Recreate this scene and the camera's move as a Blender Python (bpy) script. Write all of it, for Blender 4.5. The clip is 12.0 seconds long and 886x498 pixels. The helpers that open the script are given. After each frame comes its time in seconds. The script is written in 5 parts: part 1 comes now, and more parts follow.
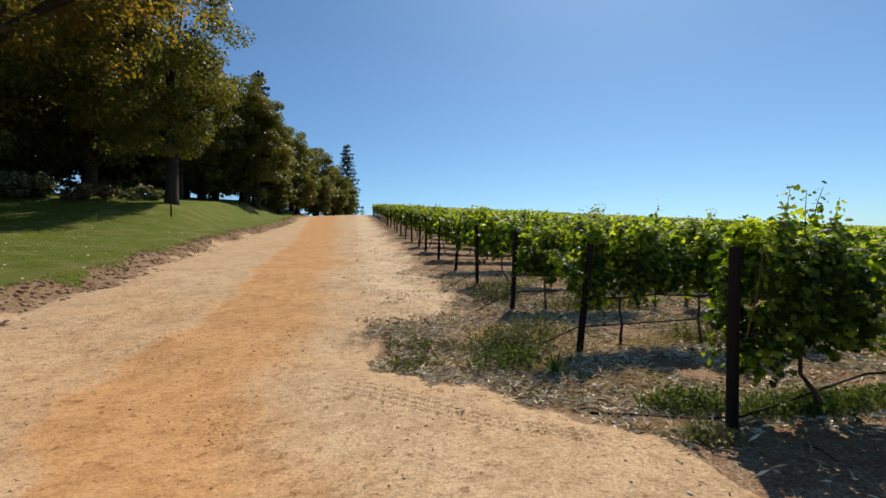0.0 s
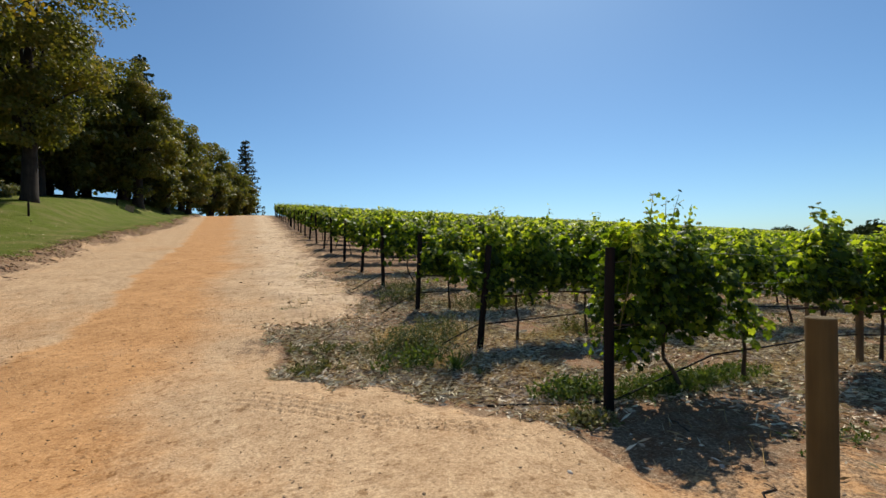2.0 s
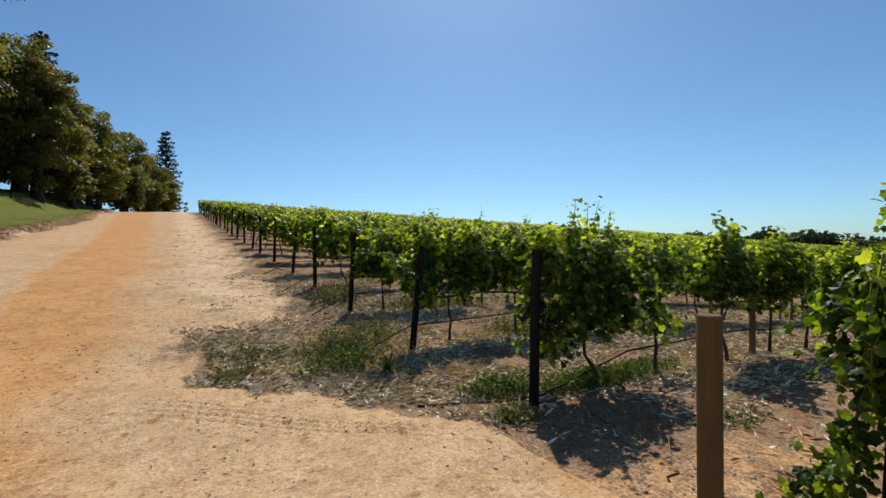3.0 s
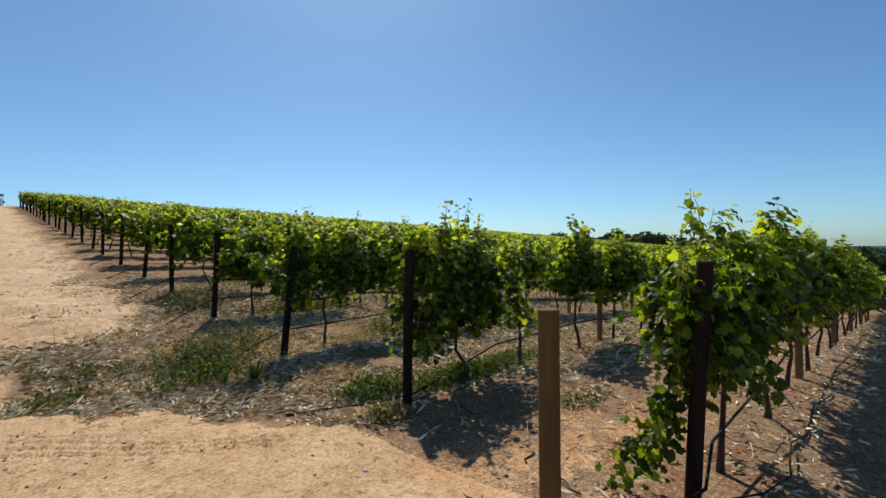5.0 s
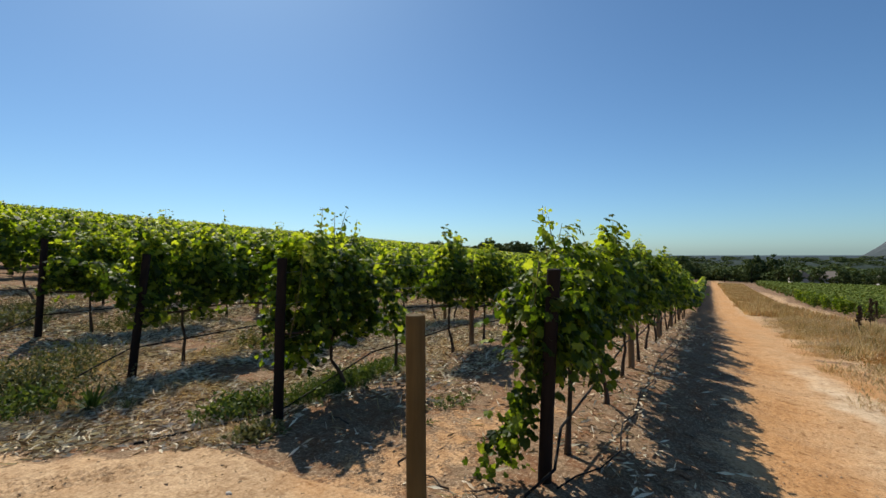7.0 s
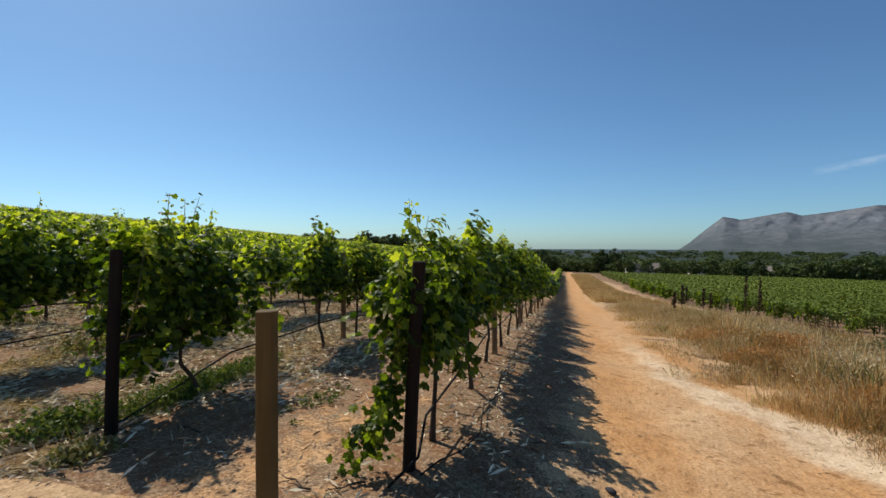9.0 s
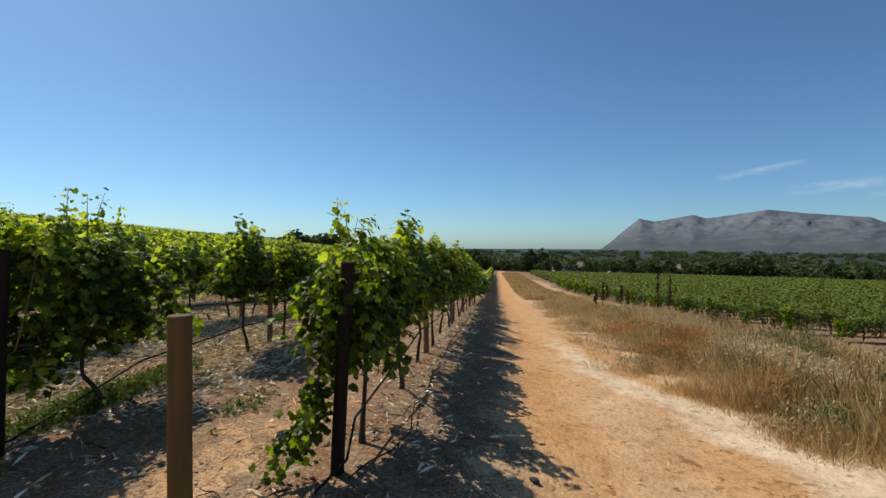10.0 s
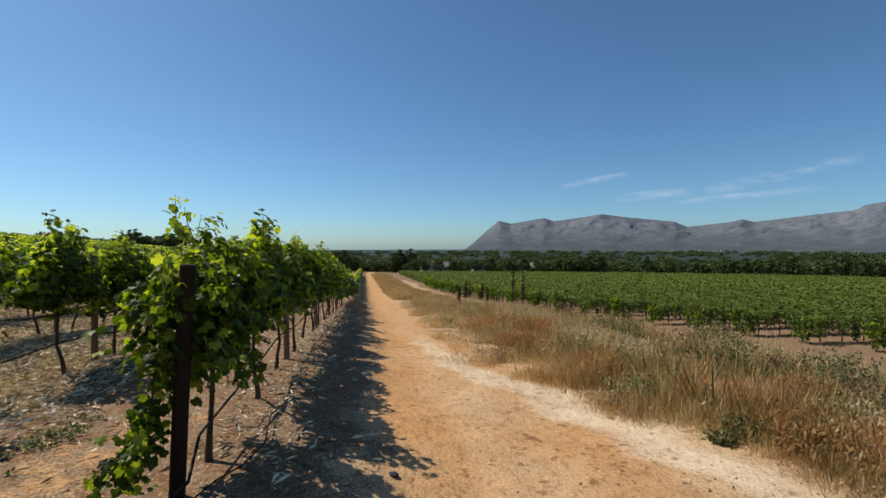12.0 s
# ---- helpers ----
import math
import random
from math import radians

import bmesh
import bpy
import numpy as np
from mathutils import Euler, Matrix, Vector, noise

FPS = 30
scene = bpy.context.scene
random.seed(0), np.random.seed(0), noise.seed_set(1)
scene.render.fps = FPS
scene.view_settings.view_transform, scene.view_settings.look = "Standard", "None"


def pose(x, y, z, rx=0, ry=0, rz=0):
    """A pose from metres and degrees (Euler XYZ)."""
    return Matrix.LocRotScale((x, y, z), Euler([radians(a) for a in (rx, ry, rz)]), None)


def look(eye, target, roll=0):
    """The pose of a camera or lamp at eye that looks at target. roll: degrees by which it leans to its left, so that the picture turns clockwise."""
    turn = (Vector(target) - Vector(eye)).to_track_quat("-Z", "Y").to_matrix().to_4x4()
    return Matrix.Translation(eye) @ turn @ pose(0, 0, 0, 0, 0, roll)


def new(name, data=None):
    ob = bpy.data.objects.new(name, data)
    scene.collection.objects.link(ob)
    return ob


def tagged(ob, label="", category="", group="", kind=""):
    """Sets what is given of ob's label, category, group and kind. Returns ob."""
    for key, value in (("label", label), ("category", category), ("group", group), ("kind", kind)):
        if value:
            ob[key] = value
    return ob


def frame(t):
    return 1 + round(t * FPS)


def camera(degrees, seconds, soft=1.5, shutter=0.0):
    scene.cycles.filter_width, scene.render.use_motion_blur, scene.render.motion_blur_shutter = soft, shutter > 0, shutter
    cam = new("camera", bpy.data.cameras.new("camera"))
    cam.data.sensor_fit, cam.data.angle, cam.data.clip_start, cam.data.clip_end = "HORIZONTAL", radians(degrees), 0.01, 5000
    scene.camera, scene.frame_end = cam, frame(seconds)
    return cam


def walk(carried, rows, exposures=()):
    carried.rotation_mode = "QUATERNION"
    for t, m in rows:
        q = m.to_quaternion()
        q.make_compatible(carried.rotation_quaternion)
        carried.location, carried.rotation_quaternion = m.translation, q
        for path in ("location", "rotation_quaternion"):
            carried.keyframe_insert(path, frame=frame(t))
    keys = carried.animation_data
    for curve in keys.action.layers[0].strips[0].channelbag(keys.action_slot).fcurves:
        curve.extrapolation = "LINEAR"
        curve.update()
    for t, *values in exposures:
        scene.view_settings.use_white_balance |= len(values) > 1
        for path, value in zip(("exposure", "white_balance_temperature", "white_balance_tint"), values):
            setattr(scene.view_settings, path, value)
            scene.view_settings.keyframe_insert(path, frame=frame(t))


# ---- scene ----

# ---------------- camera and its walk ----------------
cam = camera(88.1, 12.0)
PATH = [
    (0, 0.000, 0.000, 1.527, -11.10, -0.28, 0.53),
    (0.5, 0.014, -0.018, 1.533, -13.57, -0.34, 0.73),
    (1, 0.029, -0.037, 1.540, -16.42, -0.18, 0.94),
    (1.5, 0.046, -0.057, 1.540, -19.02, -0.25, 1.04),
    (2, 0.062, -0.070, 1.538, -22.47, -0.30, 0.99),
    (2.5, 0.079, -0.085, 1.540, -26.54, -0.35, 0.62),
    (4.5, 0.173, -0.135, 1.541, -41.20, -0.28, 0.79),
    (5, 0.180, -0.148, 1.543, -44.99, -0.44, 0.58),
    (5.5, 0.170, -0.159, 1.546, -48.25, -0.27, 0.33),
    (6, 0.153, -0.183, 1.548, -51.91, 0.01, 0.16),
    (6.5, 0.144, -0.214, 1.550, -55.69, 0.23, 0.26),
    (7, 0.136, -0.231, 1.549, -59.90, 0.45, 0.25),
    (9, 0.182, -0.290, 1.547, -75.17, -0.46, -0.13),
    (9.5, 0.178, -0.303, 1.551, -78.94, -0.53, -0.17),
    (10, 0.169, -0.323, 1.553, -83.43, -0.50, -0.25),
    (10.5, 0.158, -0.344, 1.554, -88.05, -0.38, -0.22),
    (11, 0.141, -0.360, 1.551, -92.12, -0.35, -0.20),
    (11.5, 0.130, -0.381, 1.550, -95.72, -0.34, -0.05),
    (12, 0.122, -0.404, 1.547, -99.68, -0.36, 0.08),
]
walk(cam, [(t, pose(x, y, z, 90 + pitch, roll, yaw)) for t, x, y, z, yaw, pitch, roll in PATH], [(0, 0.08), (4.5, 0.06), (9, 0.04), (12, 0.02)])

# ---------------- sky and sun ----------------
SUN_YAW, SUN_UP = 34.0, 50.0     # clockwise from +y, and above the horizon
world = bpy.data.worlds.new("sky")
scene.world = world
world.use_nodes = True
wn = world.node_tree.nodes
wl = world.node_tree.links
sky = wn.new("ShaderNodeTexSky")
sky.sky_type = "NISHITA"
sky.sun_disc = False
sky.sun_elevation, sky.sun_rotation = radians(SUN_UP), radians(SUN_YAW)
sky.altitude, sky.air_density, sky.dust_density, sky.ozone_density = 1800, 1.0, 2.5, 3.0
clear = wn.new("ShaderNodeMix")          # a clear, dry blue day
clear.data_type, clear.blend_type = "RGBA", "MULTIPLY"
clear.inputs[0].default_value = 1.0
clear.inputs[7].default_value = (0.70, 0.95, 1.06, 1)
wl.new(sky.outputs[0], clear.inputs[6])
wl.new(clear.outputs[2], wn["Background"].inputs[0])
wn["Background"].inputs[1].default_value = 0.1
sun = new("sun", bpy.data.lights.new("sun", "SUN"))
sun.data.energy, sun.data.angle, sun.data.color = 5.0, radians(0.53), (1.0, 0.93, 0.82)
sun.matrix_world = look((math.sin(radians(SUN_YAW)) * 50, math.cos(radians(SUN_YAW)) * 50, 50 * math.tan(radians(SUN_UP))), (0, 0, 0))


# ---------------- materials ----------------
class Mat:
    """A node material with short calls to wire it."""

    def __init__(self, name, rough=0.8, spec=0.3):
        self.m = bpy.data.materials.new(name)
        self.m.use_nodes = True
        self.t = self.m.node_tree
        self.b = self.t.nodes["Principled BSDF"]
        self.b.inputs["Roughness"].default_value = rough
        self.b.inputs["Specular IOR Level"].default_value = spec
        self.pos = self.t.nodes.new("ShaderNodeNewGeometry").outputs["Position"]

    def link(self, a, b):
        self.t.links.new(a, b)

    def noise(self, scale, detail=5.0, rough=0.6, stretch=None, vec=None):
        n = self.t.nodes.new("ShaderNodeTexNoise")
        n.inputs["Scale"].default_value, n.inputs["Detail"].default_value, n.inputs["Roughness"].default_value = scale, detail, rough
        v = vec or self.pos
        if stretch:
            mp = self.t.nodes.new("ShaderNodeMapping")
            mp.inputs["Scale"].default_value = stretch
            self.link(v, mp.inputs["Vector"])
            v = mp.outputs[0]
        self.link(v, n.inputs["Vector"])
        return n.outputs["Fac"]

    def ramp(self, fac, stops):
        r = self.t.nodes.new("ShaderNodeValToRGB")
        e = r.color_ramp.elements
        while len(e) < len(stops):
            e.new(0.5)
        for k, (p, c) in zip(e, stops):
            k.position = p
            k.color = (*c, 1) if len(c) == 3 else c
        self.link(fac, r.inputs[0])
        return r.outputs["Color"]

    def grey(self, fac, lo, hi):
        r = self.t.nodes.new("ShaderNodeMapRange")
        r.inputs[1].default_value, r.inputs[2].default_value = lo, hi
        self.link(fac, r.inputs[0])
        return r.outputs[0]

    def mix(self, fac, a, b, mode="MIX"):
        n = self.t.nodes.new("ShaderNodeMix")
        n.data_type, n.blend_type = "RGBA", mode
        for sock, v in ((n.inputs[0], fac), (n.inputs[6], a), (n.inputs[7], b)):
            if isinstance(v, (int, float)):
                sock.default_value = v
            elif isinstance(v, tuple):
                sock.default_value = (*v, 1)
            else:
                self.link(v, sock)
        return n.outputs[2]

    def math(self, op, a, b=0.0, clamp=False):
        n = self.t.nodes.new("ShaderNodeMath")
        n.operation, n.use_clamp = op, clamp
        for sock, v in zip(n.inputs, (a, b)):
            if isinstance(v, (int, float)):
                sock.default_value = v
            else:
                self.link(v, sock)
        return n.outputs[0]

    def axis(self, k):
        n = self.t.nodes.new("ShaderNodeSeparateXYZ")
        self.link(self.pos, n.inputs[0])
        return n.outputs[k]

    def colour(self, c):
        if isinstance(c, tuple):
            self.b.inputs["Base Color"].default_value = (*c, 1)
        else:
            self.link(c, self.b.inputs["Base Color"])

    def bump(self, h, strength=0.5, distance=0.02):
        n = self.t.nodes.new("ShaderNodeBump")
        n.inputs["Strength"].default_value, n.inputs["Distance"].default_value = strength, distance
        self.link(h, n.inputs["Height"])
        self.link(n.outputs[0], self.b.inputs["Normal"])

    def island(self):
        return self.t.nodes.new("ShaderNodeNewGeometry").outputs["Random Per Island"]

    def piece(self):
        return self.t.nodes.new("ShaderNodeObjectInfo").outputs["Random"]


def leaf_material(name, stops, glow=0.4, rough=0.45, spec=0.35, through_tint=(1.6, 1.5, 0.55), drift=0.0, young_lit=0.0):
    m = Mat(name, rough, spec)
    fac = m.island()
    # top leaves paler: sunlight put into the colour, besides young growth
    if young_lit:
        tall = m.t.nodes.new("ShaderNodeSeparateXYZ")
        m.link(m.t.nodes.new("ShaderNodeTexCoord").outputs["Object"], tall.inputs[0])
        fac = m.math("ADD", m.math("MULTIPLY", fac, 0.9), m.math("MULTIPLY", m.grey(tall.outputs[2], 1.25, 1.85), young_lit), True)
    if drift:
        fac = m.math("ADD", m.math("MULTIPLY", fac, 1 - drift), m.math("MULTIPLY", m.grey(m.noise(0.4, 3, 0.6), 0.32, 0.68), drift))
    col = m.ramp(fac, stops)
    big = m.noise(0.9, 3)
    col = m.mix(m.grey(big, 0.35, 0.7), col, m.mix(1.0, col, (0.75, 0.8, 0.7), "MULTIPLY"))
    m.colour(col)
    tr = m.t.nodes.new("ShaderNodeBsdfTranslucent")
    m.link(m.mix(1.0, col, through_tint, "MULTIPLY"), tr.inputs[0])
    mx = m.t.nodes.new("ShaderNodeMixShader")
    mx.inputs[0].default_value = glow
    m.link(m.b.outputs[0], mx.inputs[1])
    m.link(tr.outputs[0], mx.inputs[2])
    m.link(mx.outputs[0], m.t.nodes["Material Output"].inputs["Surface"])
    return m.m


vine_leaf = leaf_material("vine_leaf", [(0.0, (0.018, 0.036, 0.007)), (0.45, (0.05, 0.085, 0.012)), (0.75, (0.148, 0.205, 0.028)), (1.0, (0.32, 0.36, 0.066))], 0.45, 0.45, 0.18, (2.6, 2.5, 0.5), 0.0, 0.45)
field_leaf = leaf_material("field_vine_leaf", [(0.0, (0.075, 0.115, 0.02)), (0.5, (0.125, 0.17, 0.03)), (1.0, (0.19, 0.225, 0.045))], 0.1, 0.6, 0.1)
oak_leaf = leaf_material("oak_leaf", [(0.0, (0.065, 0.08, 0.022)), (0.5, (0.115, 0.125, 0.033)), (0.85, (0.18, 0.155, 0.045)), (1.0, (0.27, 0.175, 0.055))], 0.45, 0.5, 0.35, (1.9, 1.7, 0.55), 0.6)
amber_leaf = leaf_material("turning_oak_leaf", [(0.0, (0.075, 0.072, 0.018)), (0.45, (0.14, 0.115, 0.028)), (0.75, (0.23, 0.155, 0.034)), (1.0, (0.4, 0.2, 0.045))], 0.55, 0.5, 0.3, (2.2, 1.9, 0.6), 0.6)
pine_leaf = leaf_material("pine_needle", [(0.0, (0.015, 0.03, 0.014)), (1.0, (0.04, 0.06, 0.025))], 0.1, 0.6)
far_leaf = leaf_material("far_tree_leaf", [(0.0, (0.04, 0.065, 0.024)), (0.6, (0.07, 0.098, 0.036)), (1.0, (0.115, 0.13, 0.055))], 0.15, 0.8, 0.08)
weed_leaf = leaf_material("weed_leaf", [(0.0, (0.06, 0.078, 0.036)), (0.55, (0.12, 0.135, 0.065)), (0.85, (0.21, 0.2, 0.105)), (1.0, (0.36, 0.3, 0.17))], 0.2, 0.65, 0.15)
straw = leaf_material("dry_grass", [(0.0, (0.26, 0.165, 0.075)), (0.35, (0.48, 0.34, 0.165)), (0.7, (0.66, 0.52, 0.3)), (1.0, (0.82, 0.69, 0.47))], 0.42, 0.7, 0.15, (1.2, 1.05, 0.75), 0.45)
litter_mat = leaf_material("straw_litter", [(0.0, (0.1, 0.06, 0.036)), (0.3, (0.4, 0.29, 0.19)), (0.6, (0.78, 0.64, 0.48)), (1.0, (0.93, 0.84, 0.68))], 0.05, 0.8, 0.2)
lawn_blade = leaf_material("lawn_blade", [(0.0, (0.08, 0.105, 0.012)), (0.6, (0.155, 0.175, 0.02)), (1.0, (0.26, 0.235, 0.045))], 0.25, 0.6)


def wood_material(name, dark, light, scale=1.0):
    m = Mat(name, 0.85, 0.2)
    tc = m.t.nodes.new("ShaderNodeTexCoord").outputs["Object"]
    g = m.noise(14 * scale, 6, 0.65, (1, 1, 0.08), tc)
    c = m.ramp(g, [(0.3, dark), (0.7, light)])
    st = m.noise(2.2, 3, 0.6, None, tc)
    m.colour(m.mix(m.grey(st, 0.45, 0.75), c, m.mix(1.0, c, (0.6, 0.57, 0.55), "MULTIPLY")))
    m.bump(g, 0.5, 0.01)
    return m.m


post_wood = wood_material("dark_post_wood", (0.008, 0.005, 0.004), (0.024, 0.015, 0.011))
pale_post_wood = wood_material("pale_post_wood", (0.12, 0.075, 0.04), (0.26, 0.17, 0.095))
tan_wood = wood_material("tan_treated_wood", (0.09, 0.06, 0.022), (0.155, 0.102, 0.038))
bark = wood_material("vine_bark", (0.03, 0.02, 0.014), (0.10, 0.07, 0.05))
tree_bark = wood_material("tree_bark", (0.018, 0.014, 0.011), (0.055, 0.042, 0.032), 0.4)
cane = wood_material("green_cane", (0.10, 0.10, 0.03), (0.2, 0.17, 0.06))


def ground_material(name):
    """Soil, sand, packed orange earth and litter, laid out by the land's own zones."""
    m = Mat(name, 0.95, 0.1)

    def zone(key):
        at = m.t.nodes.new("ShaderNodeAttribute")
        at.attribute_name = key
        return at.outputs["Fac"]

    fine = m.noise(42, 6, 0.72)
    mid = m.noise(5, 6, 0.65)
    big = m.noise(0.6, 4, 0.6)
    soil = m.ramp(fine, [(0.3, (0.085, 0.052, 0.031)), (0.52, (0.24, 0.158, 0.093)), (0.72, (0.48, 0.35, 0.225))])
    red = m.ramp(fine, [(0.3, (0.12, 0.054, 0.026)), (0.7, (0.26, 0.135, 0.068))])
    earth = m.mix(m.grey(mid, 0.45, 0.62), soil, red)
    for stretch, amount in (((1.0, 0.22, 1.0), 0.62), ((0.25, 1.0, 1.0), 0.63), ((0.6, 0.6, 1.0), 0.66)):
        fleck = m.noise(70, 3, 0.6, stretch)
        earth = m.mix(m.grey(fleck, amount, amount + 0.06), earth, (0.46, 0.36, 0.25))
    shade = m.noise(17, 5, 0.7)
    earth = m.mix(m.grey(shade, 0.52, 0.7), earth, m.mix(1.0, earth, (0.58, 0.52, 0.47), "MULTIPLY"))
    sand = m.ramp(fine, [(0.28, (0.3, 0.19, 0.102)), (0.5, (0.53, 0.36, 0.206)), (0.72, (0.72, 0.53, 0.335))])
    orange = m.ramp(fine, [(0.28, (0.39, 0.19, 0.074)), (0.5, (0.53, 0.287, 0.12)), (0.72, (0.64, 0.385, 0.185))])
    wear = m.math("ADD", zone("wheel"), m.math("ADD", m.math("MULTIPLY", m.math("SUBTRACT", big, 0.5), 1.5), m.math("MULTIPLY", m.math("SUBTRACT", mid, 0.5), 0.8)))
    track = m.mix(m.grey(wear, 0.02, 0.85), sand, orange)
    track = m.mix(m.grey(m.math("ADD", zone("pale"), m.math("MULTIPLY", m.math("SUBTRACT", mid, 0.5), 0.8)), 0.15, 0.7), track, m.ramp(fine, [(0.26, (0.5, 0.37, 0.24)), (0.5, (0.66, 0.51, 0.345)), (0.74, (0.78, 0.63, 0.45))]))
    # scuffs, small hollows and dark grit
    scuff = m.noise(11, 6, 0.75, (0.8, 1.0, 1.0))
    track = m.mix(m.grey(scuff, 0.5, 0.72), track, m.mix(1.0, track, (0.58, 0.52, 0.46), "MULTIPLY"))
    grit = m.noise(26, 4, 0.62)
    track = m.mix(m.grey(grit, 0.645, 0.70), track, (0.13, 0.085, 0.05))
    blot = m.noise(2.3, 5, 0.7)
    track = m.mix(m.grey(blot, 0.42, 0.66), track, m.mix(1.0, track, (0.8, 0.76, 0.72), "MULTIPLY"))
    print_marks = m.noise(8.5, 3, 0.55, (1, 0.8, 1))
    track = m.mix(m.grey(print_marks, 0.62, 0.69), track, m.mix(1.0, track, (0.6, 0.54, 0.48), "MULTIPLY"))
    edge = m.math("ADD", zone("sand"), m.math("ADD", m.math("MULTIPLY", m.math("SUBTRACT", mid, 0.5), 1.7), m.math("MULTIPLY", m.math("SUBTRACT", fine, 0.5), 1.4)))
    near = m.mix(m.grey(edge, 0.3, 0.7), earth, track)
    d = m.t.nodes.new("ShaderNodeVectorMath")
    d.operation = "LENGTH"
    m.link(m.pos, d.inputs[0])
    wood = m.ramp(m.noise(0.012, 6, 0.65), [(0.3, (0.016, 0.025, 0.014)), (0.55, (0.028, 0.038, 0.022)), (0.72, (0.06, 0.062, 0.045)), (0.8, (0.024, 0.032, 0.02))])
    # distance haze put into the base colour: blue-grey from 900 m on
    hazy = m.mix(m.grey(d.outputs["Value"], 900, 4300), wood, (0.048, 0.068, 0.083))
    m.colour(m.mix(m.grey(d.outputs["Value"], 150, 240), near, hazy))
    pits = m.noise(20, 4, 0.6)
    m.bump(m.math("ADD", m.math("ADD", m.math("MULTIPLY", fine, 0.7), m.math("MULTIPLY", mid, 1.6)), m.math("ADD", m.math("MULTIPLY", scuff, 1.6), m.math("MULTIPLY", pits, 0.8))), 0.5, 0.028)
    return m.m


def lawn_material():
    m = Mat("mown_lawn", 0.9, 0.1)
    fine = m.noise(55, 6, 0.75)
    big = m.noise(0.7, 5, 0.65)
    g = m.ramp(fine, [(0.3, (0.025, 0.04, 0.004)), (0.52, (0.095, 0.122, 0.01)), (0.72, (0.2, 0.215, 0.026))])
    dry = m.ramp(fine, [(0.3, (0.09, 0.085, 0.02)), (0.7, (0.24, 0.21, 0.07))])
    m.colour(m.mix(m.grey(big, 0.46, 0.68), g, dry))
    m.bump(fine, 0.9, 0.04)
    return m.m


def rock_material():
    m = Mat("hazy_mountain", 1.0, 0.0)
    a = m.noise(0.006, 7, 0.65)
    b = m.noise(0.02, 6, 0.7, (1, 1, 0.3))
    # blue-grey ramp: the air's haze is put into the rock colour
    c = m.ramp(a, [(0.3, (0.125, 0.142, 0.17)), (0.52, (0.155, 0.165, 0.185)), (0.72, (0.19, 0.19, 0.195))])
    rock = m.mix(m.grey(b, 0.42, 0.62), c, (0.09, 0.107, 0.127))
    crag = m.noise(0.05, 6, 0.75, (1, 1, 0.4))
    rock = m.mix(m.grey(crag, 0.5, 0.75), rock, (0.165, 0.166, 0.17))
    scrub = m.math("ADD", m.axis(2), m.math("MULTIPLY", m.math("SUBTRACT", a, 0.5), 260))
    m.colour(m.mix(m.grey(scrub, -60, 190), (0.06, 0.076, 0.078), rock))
    return m.m


soil_mat, road_mat, lawn_mat, rock_mat = ground_material("vineyard_soil"), ground_material("sandy_track"), lawn_material(), rock_material()


def plain(name, c, rough=0.6, spec=0.3, vary=0.25):
    m = Mat(name, rough, spec)
    n = m.noise(9, 4)
    m.colour(m.mix(m.grey(n, 0.35, 0.7), c, tuple(v * (1 - vary) for v in c)))
    return m.m


hose_mat = plain("black_hose", (0.012, 0.012, 0.012), 0.75, 0.15)
wire_mat = plain("galvanised_wire", (0.3, 0.3, 0.3), 0.45)
stone_mat = plain("track_stone", (0.42, 0.29, 0.175), 0.9, 0.15, 0.5)
wall_white = plain("limewashed_wall", (0.7, 0.68, 0.63), 0.9)
far_wall = plain("far_pale_wall", (0.27, 0.28, 0.29), 0.95)
roof_grey = plain("thatch_roof", (0.2, 0.17, 0.14), 0.95)


# ---------------- shape of the land ----------------
def smooth(a, b, v):
    t = np.clip((v - a) / (b - a), 0, 1)
    return t * t * (3 - 2 * t)


def land(x, y):
    """Height of the bare ground, for numbers or arrays."""
    x, y = np.asarray(x, float), np.asarray(y, float)
    up = 0.098 * (np.logaddexp(0, (y - 6.0) * 1.1) / 1.1)
    top = 0.098 * 70
    up = np.where(y > 76, top - 0.02 * (y - 76), np.minimum(up, top))
    east = np.logaddexp(0, (x - 7.5) * 0.5) / 0.5
    fall = np.minimum(east, 37.0) * 0.088 + np.maximum(east - 37.0, 0) * 0.036      # the lower rows run down a bank, then level out
    gentle = 0.036 * np.maximum(x - 3, 0)
    low = smooth(26, 4, y)
    hill = up - gentle * (1 - low) - fall * low + 0.02 * np.minimum(x - 3, 0) * smooth(-2, 4, -x)
    lawn = smooth(-6.55, -7.4, x) * 0.34 + 0.075 * np.maximum(-7.0 - x, 0) * smooth(60, 20, -x - 0)
    lawn = lawn + 1.5 * smooth(23, 37, y) * smooth(-8.5, -13.0, x) * smooth(110, 70, y)
    hill = hill + np.where(y > 2, lawn, lawn * 0.5)
    hill = hill - 0.16 * np.clip(0.6 - y, 0, 1.8)
    field = -2.2 - 0.036 * x + 0.015 * y
    s = smooth(-4.8, -17.5, y)
    z = hill * (1 - s) + field * s
    r = np.hypot(x, y)
    f = smooth(160, 900, r)
    return z * (1 - f) + (-34.0) * f


def rough_land(x, y):
    """The ground with its small lumps."""
    z = land(x, y)
    r = np.hypot(x, y)
    k = np.clip(1.2 - r / 40, 0, 1)
    return z + k * 0.018 * (np.sin(2.1 * x + 1.3 * np.sin(1.7 * y)) + np.sin(2.7 * y + 1.1 * np.sin(2.3 * x)))


def gz(x, y):
    return float(rough_land(x, y))


